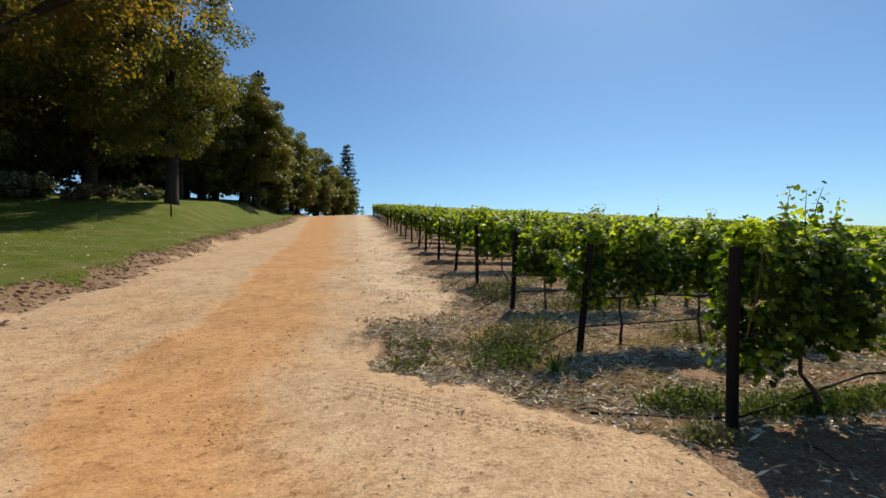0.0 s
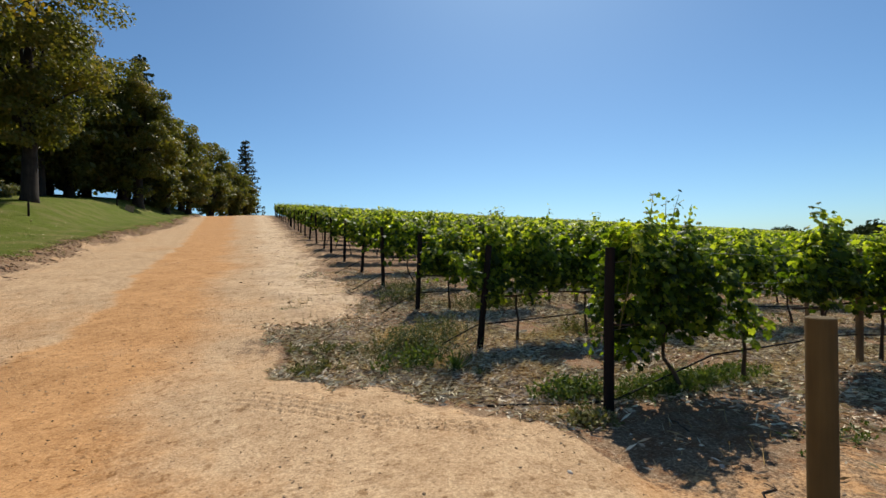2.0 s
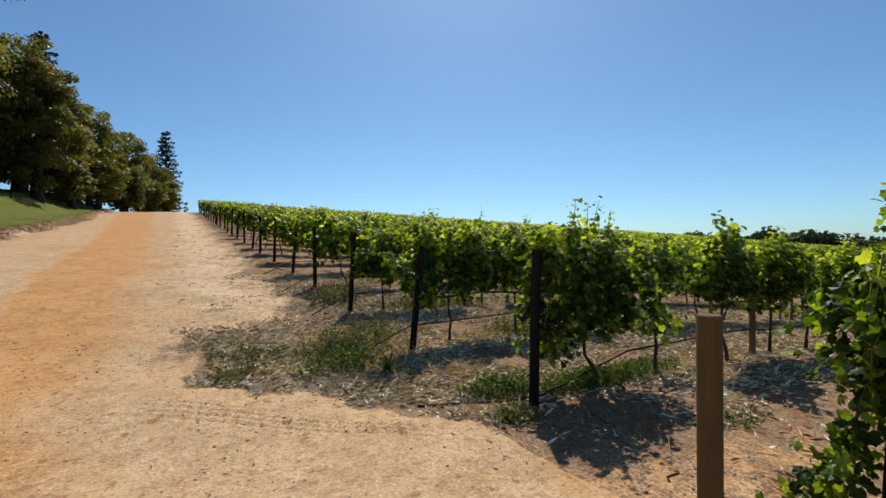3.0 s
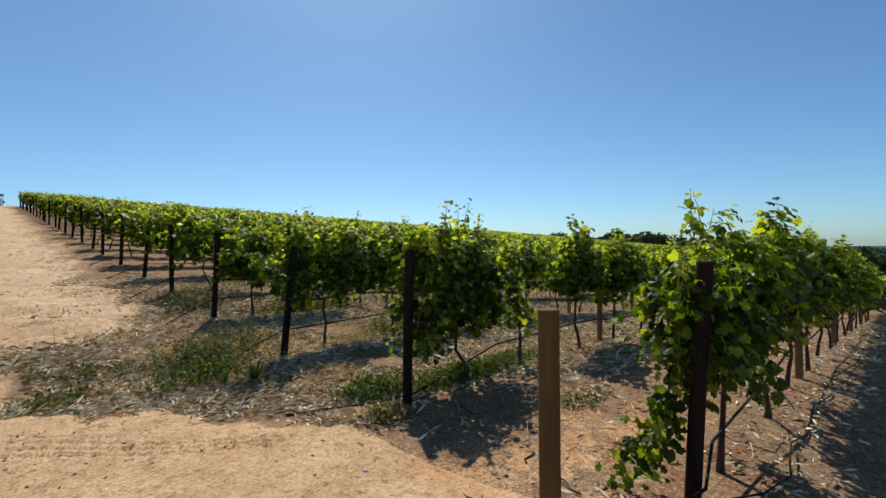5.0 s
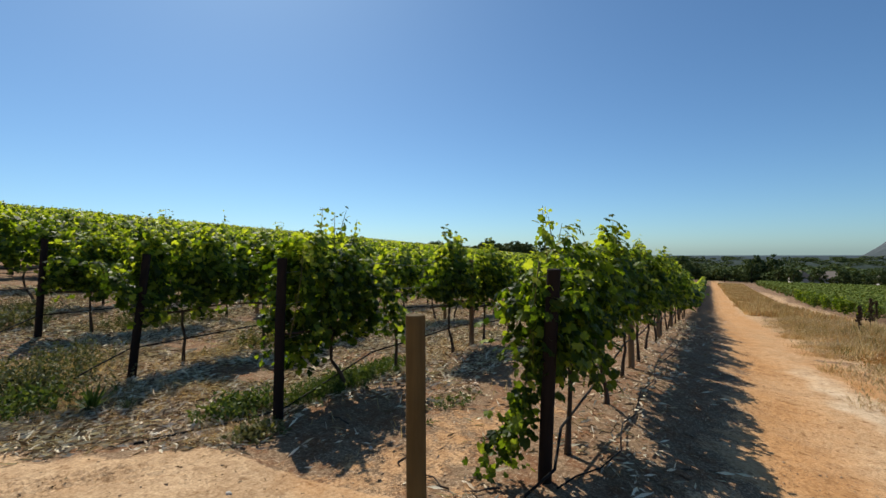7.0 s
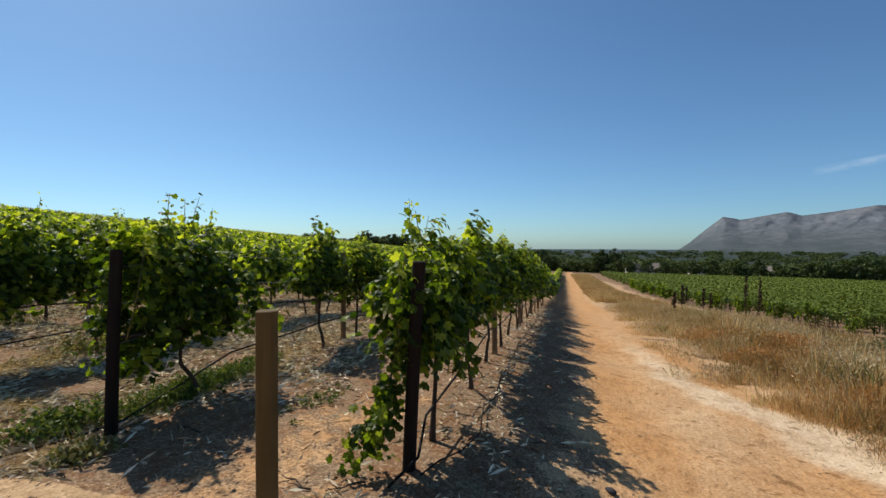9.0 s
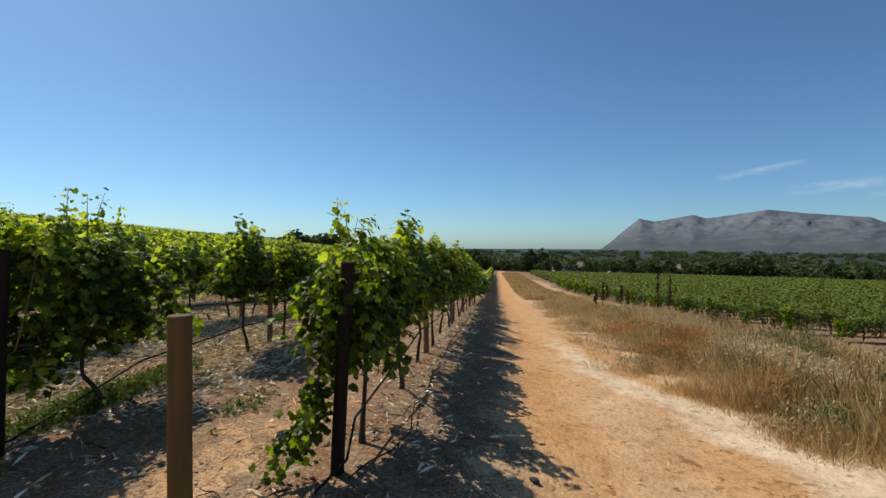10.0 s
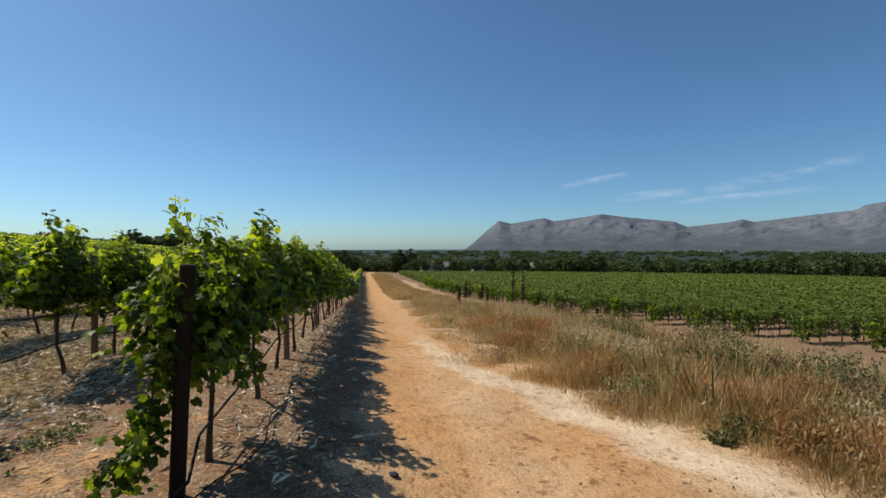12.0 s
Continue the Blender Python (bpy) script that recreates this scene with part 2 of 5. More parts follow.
def grid_lines(lo, hi, fine_lo, fine_hi, step, growth):
    a = list(np.arange(fine_lo, fine_hi + 1e-6, step))
    s = step
    while a[-1] < hi:
        s *= growth
        a.append(a[-1] + s)
    s = step
    while a[0] > lo:
        s *= growth
        a.insert(0, a[0] - s)
    return np.array(a)


def sheet(name, xs, ys, zfun, material, keep=None, smooth_faces=True):
    """A sheet over the plan, of the cells whose middle keep() accepts."""
    X, Y = np.meshgrid(xs, ys)
    Z = zfun(X, Y)
    co = np.stack([X, Y, Z], -1).reshape(-1, 3)
    nx = len(xs)
    i, j = np.meshgrid(np.arange(len(xs) - 1), np.arange(len(ys) - 1))
    a = (j * nx + i).ravel()
    faces = np.stack([a, a + 1, a + nx + 1, a + nx], -1)
    if keep is not None:
        mid = co[faces].mean(1)
        faces = faces[keep(mid[:, 0], mid[:, 1])]
        used = np.unique(faces)
        back = np.full(len(co), -1)
        back[used] = np.arange(len(used))
        co, faces = co[used], back[faces]
    return new(name, mesh_from(name, co, faces, material, smooth_faces))


def mesh_from(name, co, faces, material, smooth_faces=False):
    """A mesh from arrays of places and of equal-sided faces."""
    me = bpy.data.meshes.new(name)
    n, k = faces.shape
    me.vertices.add(len(co))
    me.vertices.foreach_set("co", np.asarray(co, np.float32).ravel())
    me.loops.add(n * k)
    me.loops.foreach_set("vertex_index", faces.astype(np.int32).ravel())
    me.polygons.add(n)
    me.polygons.foreach_set("loop_start", np.arange(0, n * k, k, dtype=np.int32))
    me.polygons.foreach_set("use_smooth", np.full(n, smooth_faces))
    me.materials.append(material)
    me.update(calc_edges=True)
    me.validate()
    return me


def wob(v, *w):
    return sum(a * np.sin(f * v + p) for a, f, p in w)


def road_left(y):
    return -6.55 + wob(y, (0.22, 0.16, 0.4), (0.16, 0.9, 1.0), (0.08, 2.9, 0.0))


LITTER_X = [-9.0, 0.0, 0.3, 0.8, 1.6, 2.15, 2.35, 2.45, 2.6, 3.2, 6.0, 14.0, 150.0]
LITTER_Y = [6.8, 6.6, 5.5, 5.0, 4.25, 3.5, 2.9, 2.2, 0.5, -0.35, -0.5, -0.6, -0.8]
FIELD_X = [6.0, 16.9, 21.4, 26.2, 42.0, 58.5, 90.0, 170.0]
FIELD_Y = [-30.0, -22.6, -20.3, -18.4, -11.6, -9.4, -9.6, -11.0]
GRASS_X = [-9.0, 1.0, 3.1, 3.6, 4.2, 4.9, 5.8, 6.7, 7.8, 11.7, 16.2, 26.0, 34.0, 60.0, 150.0]
GRASS_Y = [-5.0, -4.2, -3.8, -3.6, -3.5, -3.05, -2.8, -2.45, -2.1, -2.0, -2.35, -2.5, -2.9, -2.7, -2.3]


def sand_zone(x, y):
    """1 on the open sandy track, 0 on soil and litter, soft between."""
    x, y = np.asarray(x, float), np.asarray(y, float)
    j = 0.22 * np.sin(2.3 * x + 1.7 * y) * np.sin(1.1 * x - 2.9 * y + 1) + 0.1 * np.sin(6.1 * x - 3.3 * y) + 0.13 * np.sin(11 * x + 5 * y) * np.sin(9 * y - 7 * x + 1)
    north = np.interp(x, LITTER_X, LITTER_Y)
    corner = smooth(0.35, -0.35, y - north + j) * smooth(-1.5, -0.3, y - np.interp(x, GRASS_X, GRASS_Y) + 3 * j)
    hill = smooth(3.5, 0.6, x + 0.15 * np.sin(0.5 * y) + j * 2) * smooth(6.8, 9.5, y + j)
    hill = np.maximum(hill, smooth(0.5, -0.2, x + j) * smooth(4.0, 5.5, y))
    left = smooth(-0.4, 0.4, x - road_left(y) + j)
    patch = 0.55 * np.exp(-((y - 1.6 + 0.2 * np.sin(1.7 * x) + j) / 0.5) ** 4) * smooth(1.9, 2.3, x) * smooth(6.5, 3.5, x)
    lane = 0.8 * np.exp(-((y - np.interp(x, FIELD_X, FIELD_Y) - 1.7 + 3 * j) / 0.9) ** 4) * smooth(27, 36, x) * smooth(110, 80, x)
    return np.maximum(np.maximum(np.maximum(corner, hill) * np.where(y > 2, left, 1.0) * smooth(-14, -10, y), patch), lane)


def wheel_zone(x, y):
    """1 where tyres have packed the orange earth."""
    left = np.interp(y, [0, 3.6, 5.4, 7, 10.4, 15.5, 26, 75], [-1.6, -2.2, -2.95, -3.0, -2.65, -3.1, -3.2, -6.2]) + 0.1 * np.sin(2.3 * y) + 0.06 * np.sin(5.1 * y + 1)
    right = np.interp(y, [0, 3.2, 5, 7.4, 12.6, 25, 75], [-0.2, -0.5, -0.8, -0.9, -0.75, -0.9, -2.6]) + 0.2 * np.sin(0.9 * y)
    worn = 0.3 * smooth(0.15, -0.1, x - left) * smooth(-7.0, -4.0, x) * smooth(16, 6, y)
    up = worn + smooth(-0.12, 0.12, x - left) * smooth(0.75, -0.75, x - right) * smooth(-1.5, 1.5, y)
    lane = smooth(-0.35, -0.75, y) * smooth(np.interp(x, [2, 5, 8, 12], [-3.0, -2.9, -2.6, -2.4]) - 0.4, np.interp(x, [2, 5, 8, 12], [-2.6, -2.4, -2.2, -2.0]), y) * smooth(-0.5, 4.0, x)
    pale = 0.4 * np.exp(-((y + 1.6) / 0.4) ** 2) * smooth(30, 8, x)
    return np.clip(np.maximum(np.maximum(up * 1.0, lane * 0.68 - pale), 0.45 * smooth(2.0, 2.4, x) * smooth(0.6, 1.0, y) * smooth(2.6, 2.2, y)), 0, 1)


def pale_zone(x, y):
    """1 on the loose bleached sand along the foot of the dry grass and beside the weeds."""
    g = np.interp(x, GRASS_X, GRASS_Y) + 0.32 + 0.1 * np.sin(2.1 * x) + 0.08 * np.sin(5.3 * x)
    strip = np.exp(-((y - g) / np.interp(x, [3, 5, 8, 12], [0.3, 0.42, 0.3, 0.2])) ** 4) * smooth(1.5, 3.5, x) * smooth(13, 7, x) * 0.7
    hill = 0.45 * np.exp(-((x - 1.2 - 0.2 * np.sin(0.8 * y)) / 1.1) ** 4) * smooth(7, 10, y)
    return np.maximum(strip, hill)


def set_zones(ob):
    me = ob.data
    co = np.empty(len(me.vertices) * 3, np.float32)
    me.vertices.foreach_get("co", co)
    co = co.reshape(-1, 3)
    for key, fun in (("sand", sand_zone), ("wheel", wheel_zone), ("pale", pale_zone)):
        me.attributes.new(key, "FLOAT", "POINT").data.foreach_set("value", fun(co[:, 0], co[:, 1]).astype(np.float32))


xs = grid_lines(-4600, 4600, -9, 14, 0.19, 1.075)
ys = grid_lines(-4600, 4600, -9, 16, 0.19, 1.075)
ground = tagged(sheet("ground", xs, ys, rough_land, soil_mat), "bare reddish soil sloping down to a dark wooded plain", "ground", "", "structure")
set_zones(ground)
fine_x = grid_lines(-9, 140, -0.2, 2.6, 0.03, 1.025)
fine_y = grid_lines(-9, 100, 2.6, 5.2, 0.03, 1.025)


def track_height(x, y):
    """The track lies a little over the soil, with shallow hollows and tread marks."""
    z = rough_land(x, y) + 0.006 + 0.02 * sand_zone(x, y)
    z = z - 0.02 * wheel_zone(x, y)
    along, across = (x - 0.45) * 0.75 - (y - 4.45) * 0.66, (x - 0.45) * 0.66 + (y - 4.45) * 0.75
    wide = np.exp(-(across / 0.2) ** 6) * smooth(-1.5, 0.2, along) * smooth(2.4, 1.6, along)
    second, aside = (x + 0.85) * 0.5 - (y - 3.9) * 0.87, (x + 0.85) * 0.87 + (y - 3.9) * 0.5
    z = z + np.exp(-(aside / 0.16) ** 6) * np.exp(-(second / 0.7) ** 4) * 0.016 * np.sin(second * 62)
    # rain ruts across the slope beside the rows
    ruts = smooth(-0.2, 0.8, x) * smooth(3.6, 2.6, x) * smooth(7.5, 9.5, y) * smooth(40, 25, y)
    z = z + ruts * 0.035 * np.sin(3.1 * y + 0.9 * np.sin(1.7 * x) + 0.6 * x) * np.sin(0.9 * y + 2.2 * x)
    return z + wide * (0.019 * np.sin(across * 62) + 0.008 * np.sin(along * 50) * np.sin(across * 31) - 0.004)


road = tagged(sheet("road", fine_x, fine_y, track_height, road_mat, lambda x, y: sand_zone(x, y) > 0.03), "pale sandy dirt track with packed orange wheel marks", "road", "", "structure")
set_zones(road)


def lawn_height(x, y):
    return rough_land(x, y) + 0.012 + 0.03 * smooth(0.8, 1.5, road_left(y) - x)


lawn = tagged(sheet("lawn", grid_lines(-70, -6, -12, -6, 0.07, 1.05), grid_lines(3, 95, 3, 30, 0.09, 1.03), lawn_height, lawn_mat,
                    lambda x, y: x < road_left(y) - 0.8 - 0.2 * np.sin(1.9 * y + 2 * x) - 0.1 * np.sin(7 * y)), "mown green lawn with dry patches beside the track", "lawn", "", "structure")


# ---------------- leaves, tubes and other makers ----------------
VINE_SHAPE = np.array([(0, 0, 0), (0.26, -0.16, -0.02), (0.52, 0.06, -0.09), (0.45, 0.32, 0.0), (0.47, 0.62, -0.09), (0.25, 0.68, 0.03), (0, 0.96, -0.13),
                       (-0.25, 0.68, 0.03), (-0.47, 0.62, -0.09), (-0.45, 0.32, 0.0), (-0.52, 0.06, -0.09), (-0.26, -0.16, -0.02), (0, 0.35, 0.06)])
VINE_FACES = np.array([(12, k, k + 1) for k in range(11)] + [(12, 11, 0)])
PATCH_SHAPE = np.array([(0, 0, 0), (0.45, 0.5, -0.08), (0, 1, -0.05), (-0.45, 0.5, 0.06)])
PATCH_FACES = np.array([(0, 1, 2), (0, 2, 3)])
BLADE_SHAPE = np.array([(-0.5, 0, 0), (0.5, 0, 0), (0.35, 0.6, 0.0), (0, 1, 0.0)])
BLADE_FACES = np.array([(0, 1, 2), (0, 2, 3)])


def unit(v):
    return v / np.maximum(np.linalg.norm(v, axis=-1, keepdims=True), 1e-9)


def leaves(name, places, faces_to, tips_to, size, shape, shape_faces, material, width=1.0):
    """One mesh of many leaves: each has a place, a normal, a tip direction and a size."""
    n = unit(faces_to)
    t = unit(tips_to - n * (tips_to * n).sum(-1, keepdims=True))
    b = np.cross(t, n)
    s = size[:, None, None]
    co = places[:, None] + s * (shape[None, :, :1] * b[:, None] * width + shape[None, :, 1:2] * t[:, None] + shape[None, :, 2:] * n[:, None])
    k = len(shape)
    f = shape_faces[None] + (np.arange(len(places)) * k)[:, None, None]
    return mesh_from(name, co.reshape(-1, 3), f.reshape(-1, shape_faces.shape[1]), material)


def tube(bm, pts, radii, sides=7):
    """A bent tapered tube through pts, closed at both ends."""
    rings = []
    for k, (p, r) in enumerate(zip(pts, radii)):
        p = Vector(p)
        d = Vector(pts[min(k + 1, len(pts) - 1)]) - Vector(pts[max(k - 1, 0)])
        d = d.normalized() if d.length > 1e-6 else Vector((0, 0, 1))
        a = d.cross(Vector((0.31, 0.94, 0.13))).normalized()
        b = d.cross(a)
        rings.append([bm.verts.new(p + (a * math.cos(q) + b * math.sin(q)) * r) for q in (2 * math.pi * j / sides for j in range(sides))])
    for r0, r1 in zip(rings, rings[1:]):
        for j in range(sides):
            bm.faces.new((r0[j], r0[(j + 1) % sides], r1[(j + 1) % sides], r1[j]))
    bm.faces.new(rings[0][::-1])
    bm.faces.new(rings[-1])


def finish(bm, name, material, smooth_faces=True):
    bmesh.ops.recalc_face_normals(bm, faces=bm.faces)
    me = bpy.data.meshes.new(name)
    bm.to_mesh(me)
    bm.free()
    me.materials.append(material)
    if smooth_faces:
        me.polygons.foreach_set("use_smooth", [True] * len(me.polygons))
    return me


def part(name, mesh, parent, label=""):
    ob = new(name, mesh)
    ob.parent = parent
    if label:
        ob["label"] = label
    return ob


def box(bm, x0, y0, z0, x1, y1, z1):
    v = [bm.verts.new(p) for p in ((x0, y0, z0), (x1, y0, z0), (x1, y1, z0), (x0, y1, z0), (x0, y0, z1), (x1, y0, z1), (x1, y1, z1), (x0, y1, z1))]
    for f in ((3, 2, 1, 0), (4, 5, 6, 7), (0, 1, 5, 4), (1, 2, 6, 5), (2, 3, 7, 6), (3, 0, 4, 7)):
        bm.faces.new([v[k] for k in f])


# ---------------- mountain range ----------------
def mountain():
    """Ridge heights in degrees above the horizon, by bearing clockwise from +y."""
    ridge = [(90, -0.3), (101.4, -0.6), (102.5, -0.35), (103.5, 0.41), (104.8, 1.6), (106.6, 3.12), (107.4, 2.95), (108.2, 2.75), (109.9, 3.04), (111.4, 3.3), (112.1, 3.42), (113.3, 3.0), (115.3, 3.25), (118.8, 3.75), (121.6, 3.3), (126.5, 2.7),
             (127.7, 2.1), (131.7, 2.5), (132.9, 2.78), (133.9, 2.46), (138.7, 3.0), (141.7, 3.3), (142.3, 3.7), (143.7, 3.95), (150, 4.3), (158, 3.6), (170, 2.5), (190, 0.6)]
    bear = np.linspace(99.0, 190, 560)
    deg = np.interp(bear, [a for a, _ in ridge], [b for _, b in ridge])
    rows = 44
    co = []
    R0 = 4300.0
    for k in range(rows):
        u = k / (rows - 1)
        for b, d in zip(bear, deg):
            dist = R0 - 1300 * u ** 1.3
            h = math.tan(radians(d)) * R0
            prof = (1 - u) ** 1.15
            gully = noise.fractal(Vector((b * 0.42 + u * 1.4, u * 3.0, 3.1)), 1.0, 2.1, 5)
            z = h * prof * (1 + 0.22 * gully * (u > 0.02) * min(1, u * 5) * (1 - u)) + 2.0 * noise.noise(Vector((b * 2.2, 7, u)))*(1-u)
            a = radians(b + 0.5 * gully * min(1, u * 4))
            co.append((dist * math.sin(a), dist * math.cos(a), z + 1.5 * min(1, max(0, (b - 102) / 4)) - 40 * u))
    n = len(bear)
    i, j = np.meshgrid(np.arange(n - 1), np.arange(rows - 1))
    a = (j * n + i).ravel()
    f = np.stack([a, a + n, a + n + 1, a + 1], -1)
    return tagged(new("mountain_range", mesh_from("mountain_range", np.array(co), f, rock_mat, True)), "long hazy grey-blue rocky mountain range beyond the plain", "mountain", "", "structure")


mountain()


# ---------------- vines ----------------
def vine_foliage(seed, count, length, size, low, high, shape, shape_faces, material, tall=0.3, depth=0.16, extra=(), dip=0.0, clear=None, even=False, tilt=0.6):
    """Leaves of one vine trained along +x on a wall of wires. extra: shoots of their own, (x, y, z) from and to, and how many leaves."""
    r = np.random.default_rng(seed)
    canes = max(7, int(length * 10))
    cx = np.linspace(-length / 2, length / 2, canes) + r.normal(0, 0.05, canes)
    cy = r.normal(0, 0.07, canes)
    ch = r.uniform(high - 0.3, high + 0.03, canes)
    up = r.random(canes) < 0.34
    ch = np.where(up, high + tall * r.uniform(0.2, 1.0, canes), ch)
    if even:
        ch = r.uniform(high - 0.1, high + 0.04, canes) + tall * (r.random(canes) < 0.06)
    ch = ch - dip * np.abs(2 * cx / length) ** 3
    lean = r.normal(0, 0.15, (canes, 2))
    spill = r.normal(0, depth, canes)
    which = r.integers(0, canes, count)
    t = r.random(count) ** (0.55 if even else 0.9)
    p = np.empty((count, 3))
    z0 = low + 0.05
    t = np.clip(t + dip * 0.9 * np.abs(2 * cx[which] / length) ** 3 * (r.random(count) - 0.2), 0, 1)
    p[:, 2] = z0 + t * (ch[which] - z0) + r.normal(0, 0.03, count)
    p[:, 0] = cx[which] + lean[which, 0] * t + r.normal(0, 0.07, count)
    belly = 0.75 + 0.35 * np.sin(p[:, 0] * 4.1 + seed) * np.sin(p[:, 2] * 3.7 + seed * 2)
    thick = np.interp(p[:, 2], [low, low + 0.2, 1.3, high - 0.1, high + tall], [0.6, 1.1, 1.15, 0.8, 0.15]) * belly
    p[:, 1] = cy[which] + spill[which] * np.sin(t * 2.6) * thick + r.normal(0, 0.045 + 0.45 * depth, count) * thick
    hang = r.random(count) < 0.08
    hx = r.uniform(-length / 2, length / 2, 4)
    w = r.integers(0, 4, count)
    p[hang, 0] = hx[w[hang]] + r.normal(0, 0.08, hang.sum())
    p[hang, 2] = r.uniform(low - 0.15, low + 0.3, hang.sum())
    p[hang, 1] = np.where(w[hang] % 2, 0.14, -0.16) + r.normal(0, 0.06, hang.sum())
    side = np.sign(p[:, 1] + r.normal(0, 0.06, count))
    up_tilt = np.interp(p[:, 2], [high - 0.4, high], [tilt, tilt + 0.5])
    nrm = np.stack([r.normal(0, 0.5, count), side * 0.7 + r.normal(0, 0.45, count), up_tilt + r.normal(0, 0.45, count)], -1)
    tip = np.stack([r.normal(0, 0.5, count), side * 0.4 + r.normal(0, 0.3, count), -0.9 + r.normal(0, 0.35, count)], -1)
    s = size * r.uniform(0.55, 1.15, count) * np.interp(p[:, 2], [high - 0.1, high + tall], [1, 0.5])
    for a, b, n in extra:
        q = r.random((n, 1))
        e = np.array(a) * (1 - q) + np.array(b) * q + r.normal(0, 0.05 if b[2] < a[2] else 0.03, (n, 3))
        p = np.concatenate([p, e])
        nrm = np.concatenate([nrm, r.normal(0, 0.5, (n, 3)) + np.array([-0.3, -0.5, 0.5])])
        tip = np.concatenate([tip, r.normal(0, 0.5, (n, 3)) + np.array([0, 0, -0.6])])
        s = np.concatenate([s, size * r.uniform(0.45, 1.0, n) * (np.where(q[:, 0] > 0.7, 0.6, 0.85) if b[2] > a[2] else np.where(q[:, 0] > 0.7, 0.7, 1.0))])
    if clear:
        stay = ~((p[:, 0] < clear[0]) & (p[:, 1] < clear[1]))
        p, nrm, tip, s = p[stay], nrm[stay], tip[stay], s[stay]
    return leaves("foliage", p, nrm, tip, s, shape, shape_faces, material), cx, cy, ch, lean, spill, z0


def vine_meshes(seed, count, length=1.3, size=0.125, low=0.62, high=1.74, tall=0.3, extra=(), dip=0.3, clear=None, depth=0.16):
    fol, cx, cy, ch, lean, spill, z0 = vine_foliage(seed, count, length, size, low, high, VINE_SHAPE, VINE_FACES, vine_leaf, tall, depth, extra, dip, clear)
    r = random.Random(seed)
    bm = bmesh.new()
    a, b = r.uniform(-0.1, 0.1), r.uniform(-0.06, 0.06)
    tube(bm, [(a * 1.4, b, -0.06), (a * 1.5, b, 0.05), (a, b * 0.4, 0.2), (a * 0.2, -b, 0.36), (-a * 0.4, 0, 0.56), (0, 0, 0.74)], [0.034, 0.027, 0.022, 0.018, 0.017, 0.02], 8)
    trunk = finish(bm, "trunk", bark)
    bm = bmesh.new()
    tube(bm, [(-length / 2, 0.01, 0.76), (-length / 4, -0.015, 0.74), (0, 0, 0.72), (length / 4, 0.015, 0.75), (length / 2, 0, 0.76)], [0.010, 0.014, 0.02, 0.014, 0.010], 6)
    arm = finish(bm, "cordon", bark)
    shoots = []
    for k in range(len(cx)):
        if k % 2 and ch[k] < high - 0.02:
            continue
        bm = bmesh.new()
        pts = [(cx[k] + lean[k, 0] * q, cy[k] + spill[k] * math.sin(q * 2.6) * 0.8, 0.74 + (ch[k] - 0.74) * q) for q in (0, 0.35, 0.7, 1.0)]
        tube(bm, pts, [0.006, 0.005, 0.004, 0.002], 4)
        shoots.append(finish(bm, "shoot", cane))
    for a, b, n in extra:
        bm = bmesh.new()
        mid = [(u + v) / 2 + 0.03 for u, v in zip(a, b)]
        tube(bm, [a, mid, b], [0.006, 0.004, 0.002], 4)
        shoots.append(finish(bm, "shoot", cane))
    return trunk, arm, shoots, fol


ROW0, PITCH, ENDX = 0.72, 2.66, 3.1
near_kinds = [vine_meshes(11 + k, 1900 if k < 3 else 2200, 1.2 + 0.1 * (k % 2), 0.084, (0.74 if k < 3 else 0.76) + 0.05 * (k % 3), (1.68 if k < 3 else 1.74) + 0.05 * (k % 3), 0.3 if k < 3 else 0.36, (), 0.5 if k < 3 else 0.35, None, 0.09 if k < 3 else 0.15) for k in range(6)]
young_kind = vine_meshes(33, 60, 0.5, 0.11, 0.5, 0.95, 0.1)
# first vines of the two nearest rows, with the shoots that set them apart
first_kind = vine_meshes(51, 1900, 1.05, 0.088, 0.6, 1.68, 0.16, [((-0.56, -0.02, 1.4), (-0.6, 0.02, 1.88), 34), ((-0.3, 0.0, 1.55), (-0.34, 0.06, 1.82), 14), ((-0.68, 0.02, 1.5), (-0.7, 0.06, 0.75), 60), ((-0.6, 0.08, 1.4), (-0.62, 0.1, 0.75), 40),
                                            ((-0.62, 0.1, 0.85), (-0.68, 0.16, 0.3), 50), ((-0.64, 0.12, 0.7), (-0.7, 0.22, 0.1), 80), ((-0.66, 0.16, 0.5), (-0.78, 0.42, 0.08), 80)], 0.3, None, 0.1)
second_kind = vine_meshes(52, 2900, 1.35, 0.085, 0.52, 1.78, 0.18, [((-0.25, -0.05, 1.6), (-0.36, -0.2, 2.02), 26), ((0.1, 0.0, 1.7), (0.16, -0.05, 2.04), 22), ((0.02, 0.0, 1.6), (-0.08, -0.1, 2.0), 18), ((-0.1, 0.05, 1.7), (-0.12, 0.1, 1.92), 14), ((-0.62, 0.22, 1.3), (-0.7, 0.26, 0.5), 90), ((0.35, 0.0, 1.65), (0.4, 0.0, 1.95), 20)], 0.2, (-0.52, 0.06))
third_kind = vine_meshes(53, 2500, 1.35, 0.085, 0.78, 1.84, 0.2, [((0.55, 0.0, 1.6), (0.6, -0.05, 2.1), 26)])
mid_kinds = []
for k in range(5):
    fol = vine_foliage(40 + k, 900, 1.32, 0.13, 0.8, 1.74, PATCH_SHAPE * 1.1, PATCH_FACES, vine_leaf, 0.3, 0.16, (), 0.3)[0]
    mid_kinds.append((near_kinds[k][0], near_kinds[k][1], (), fol))


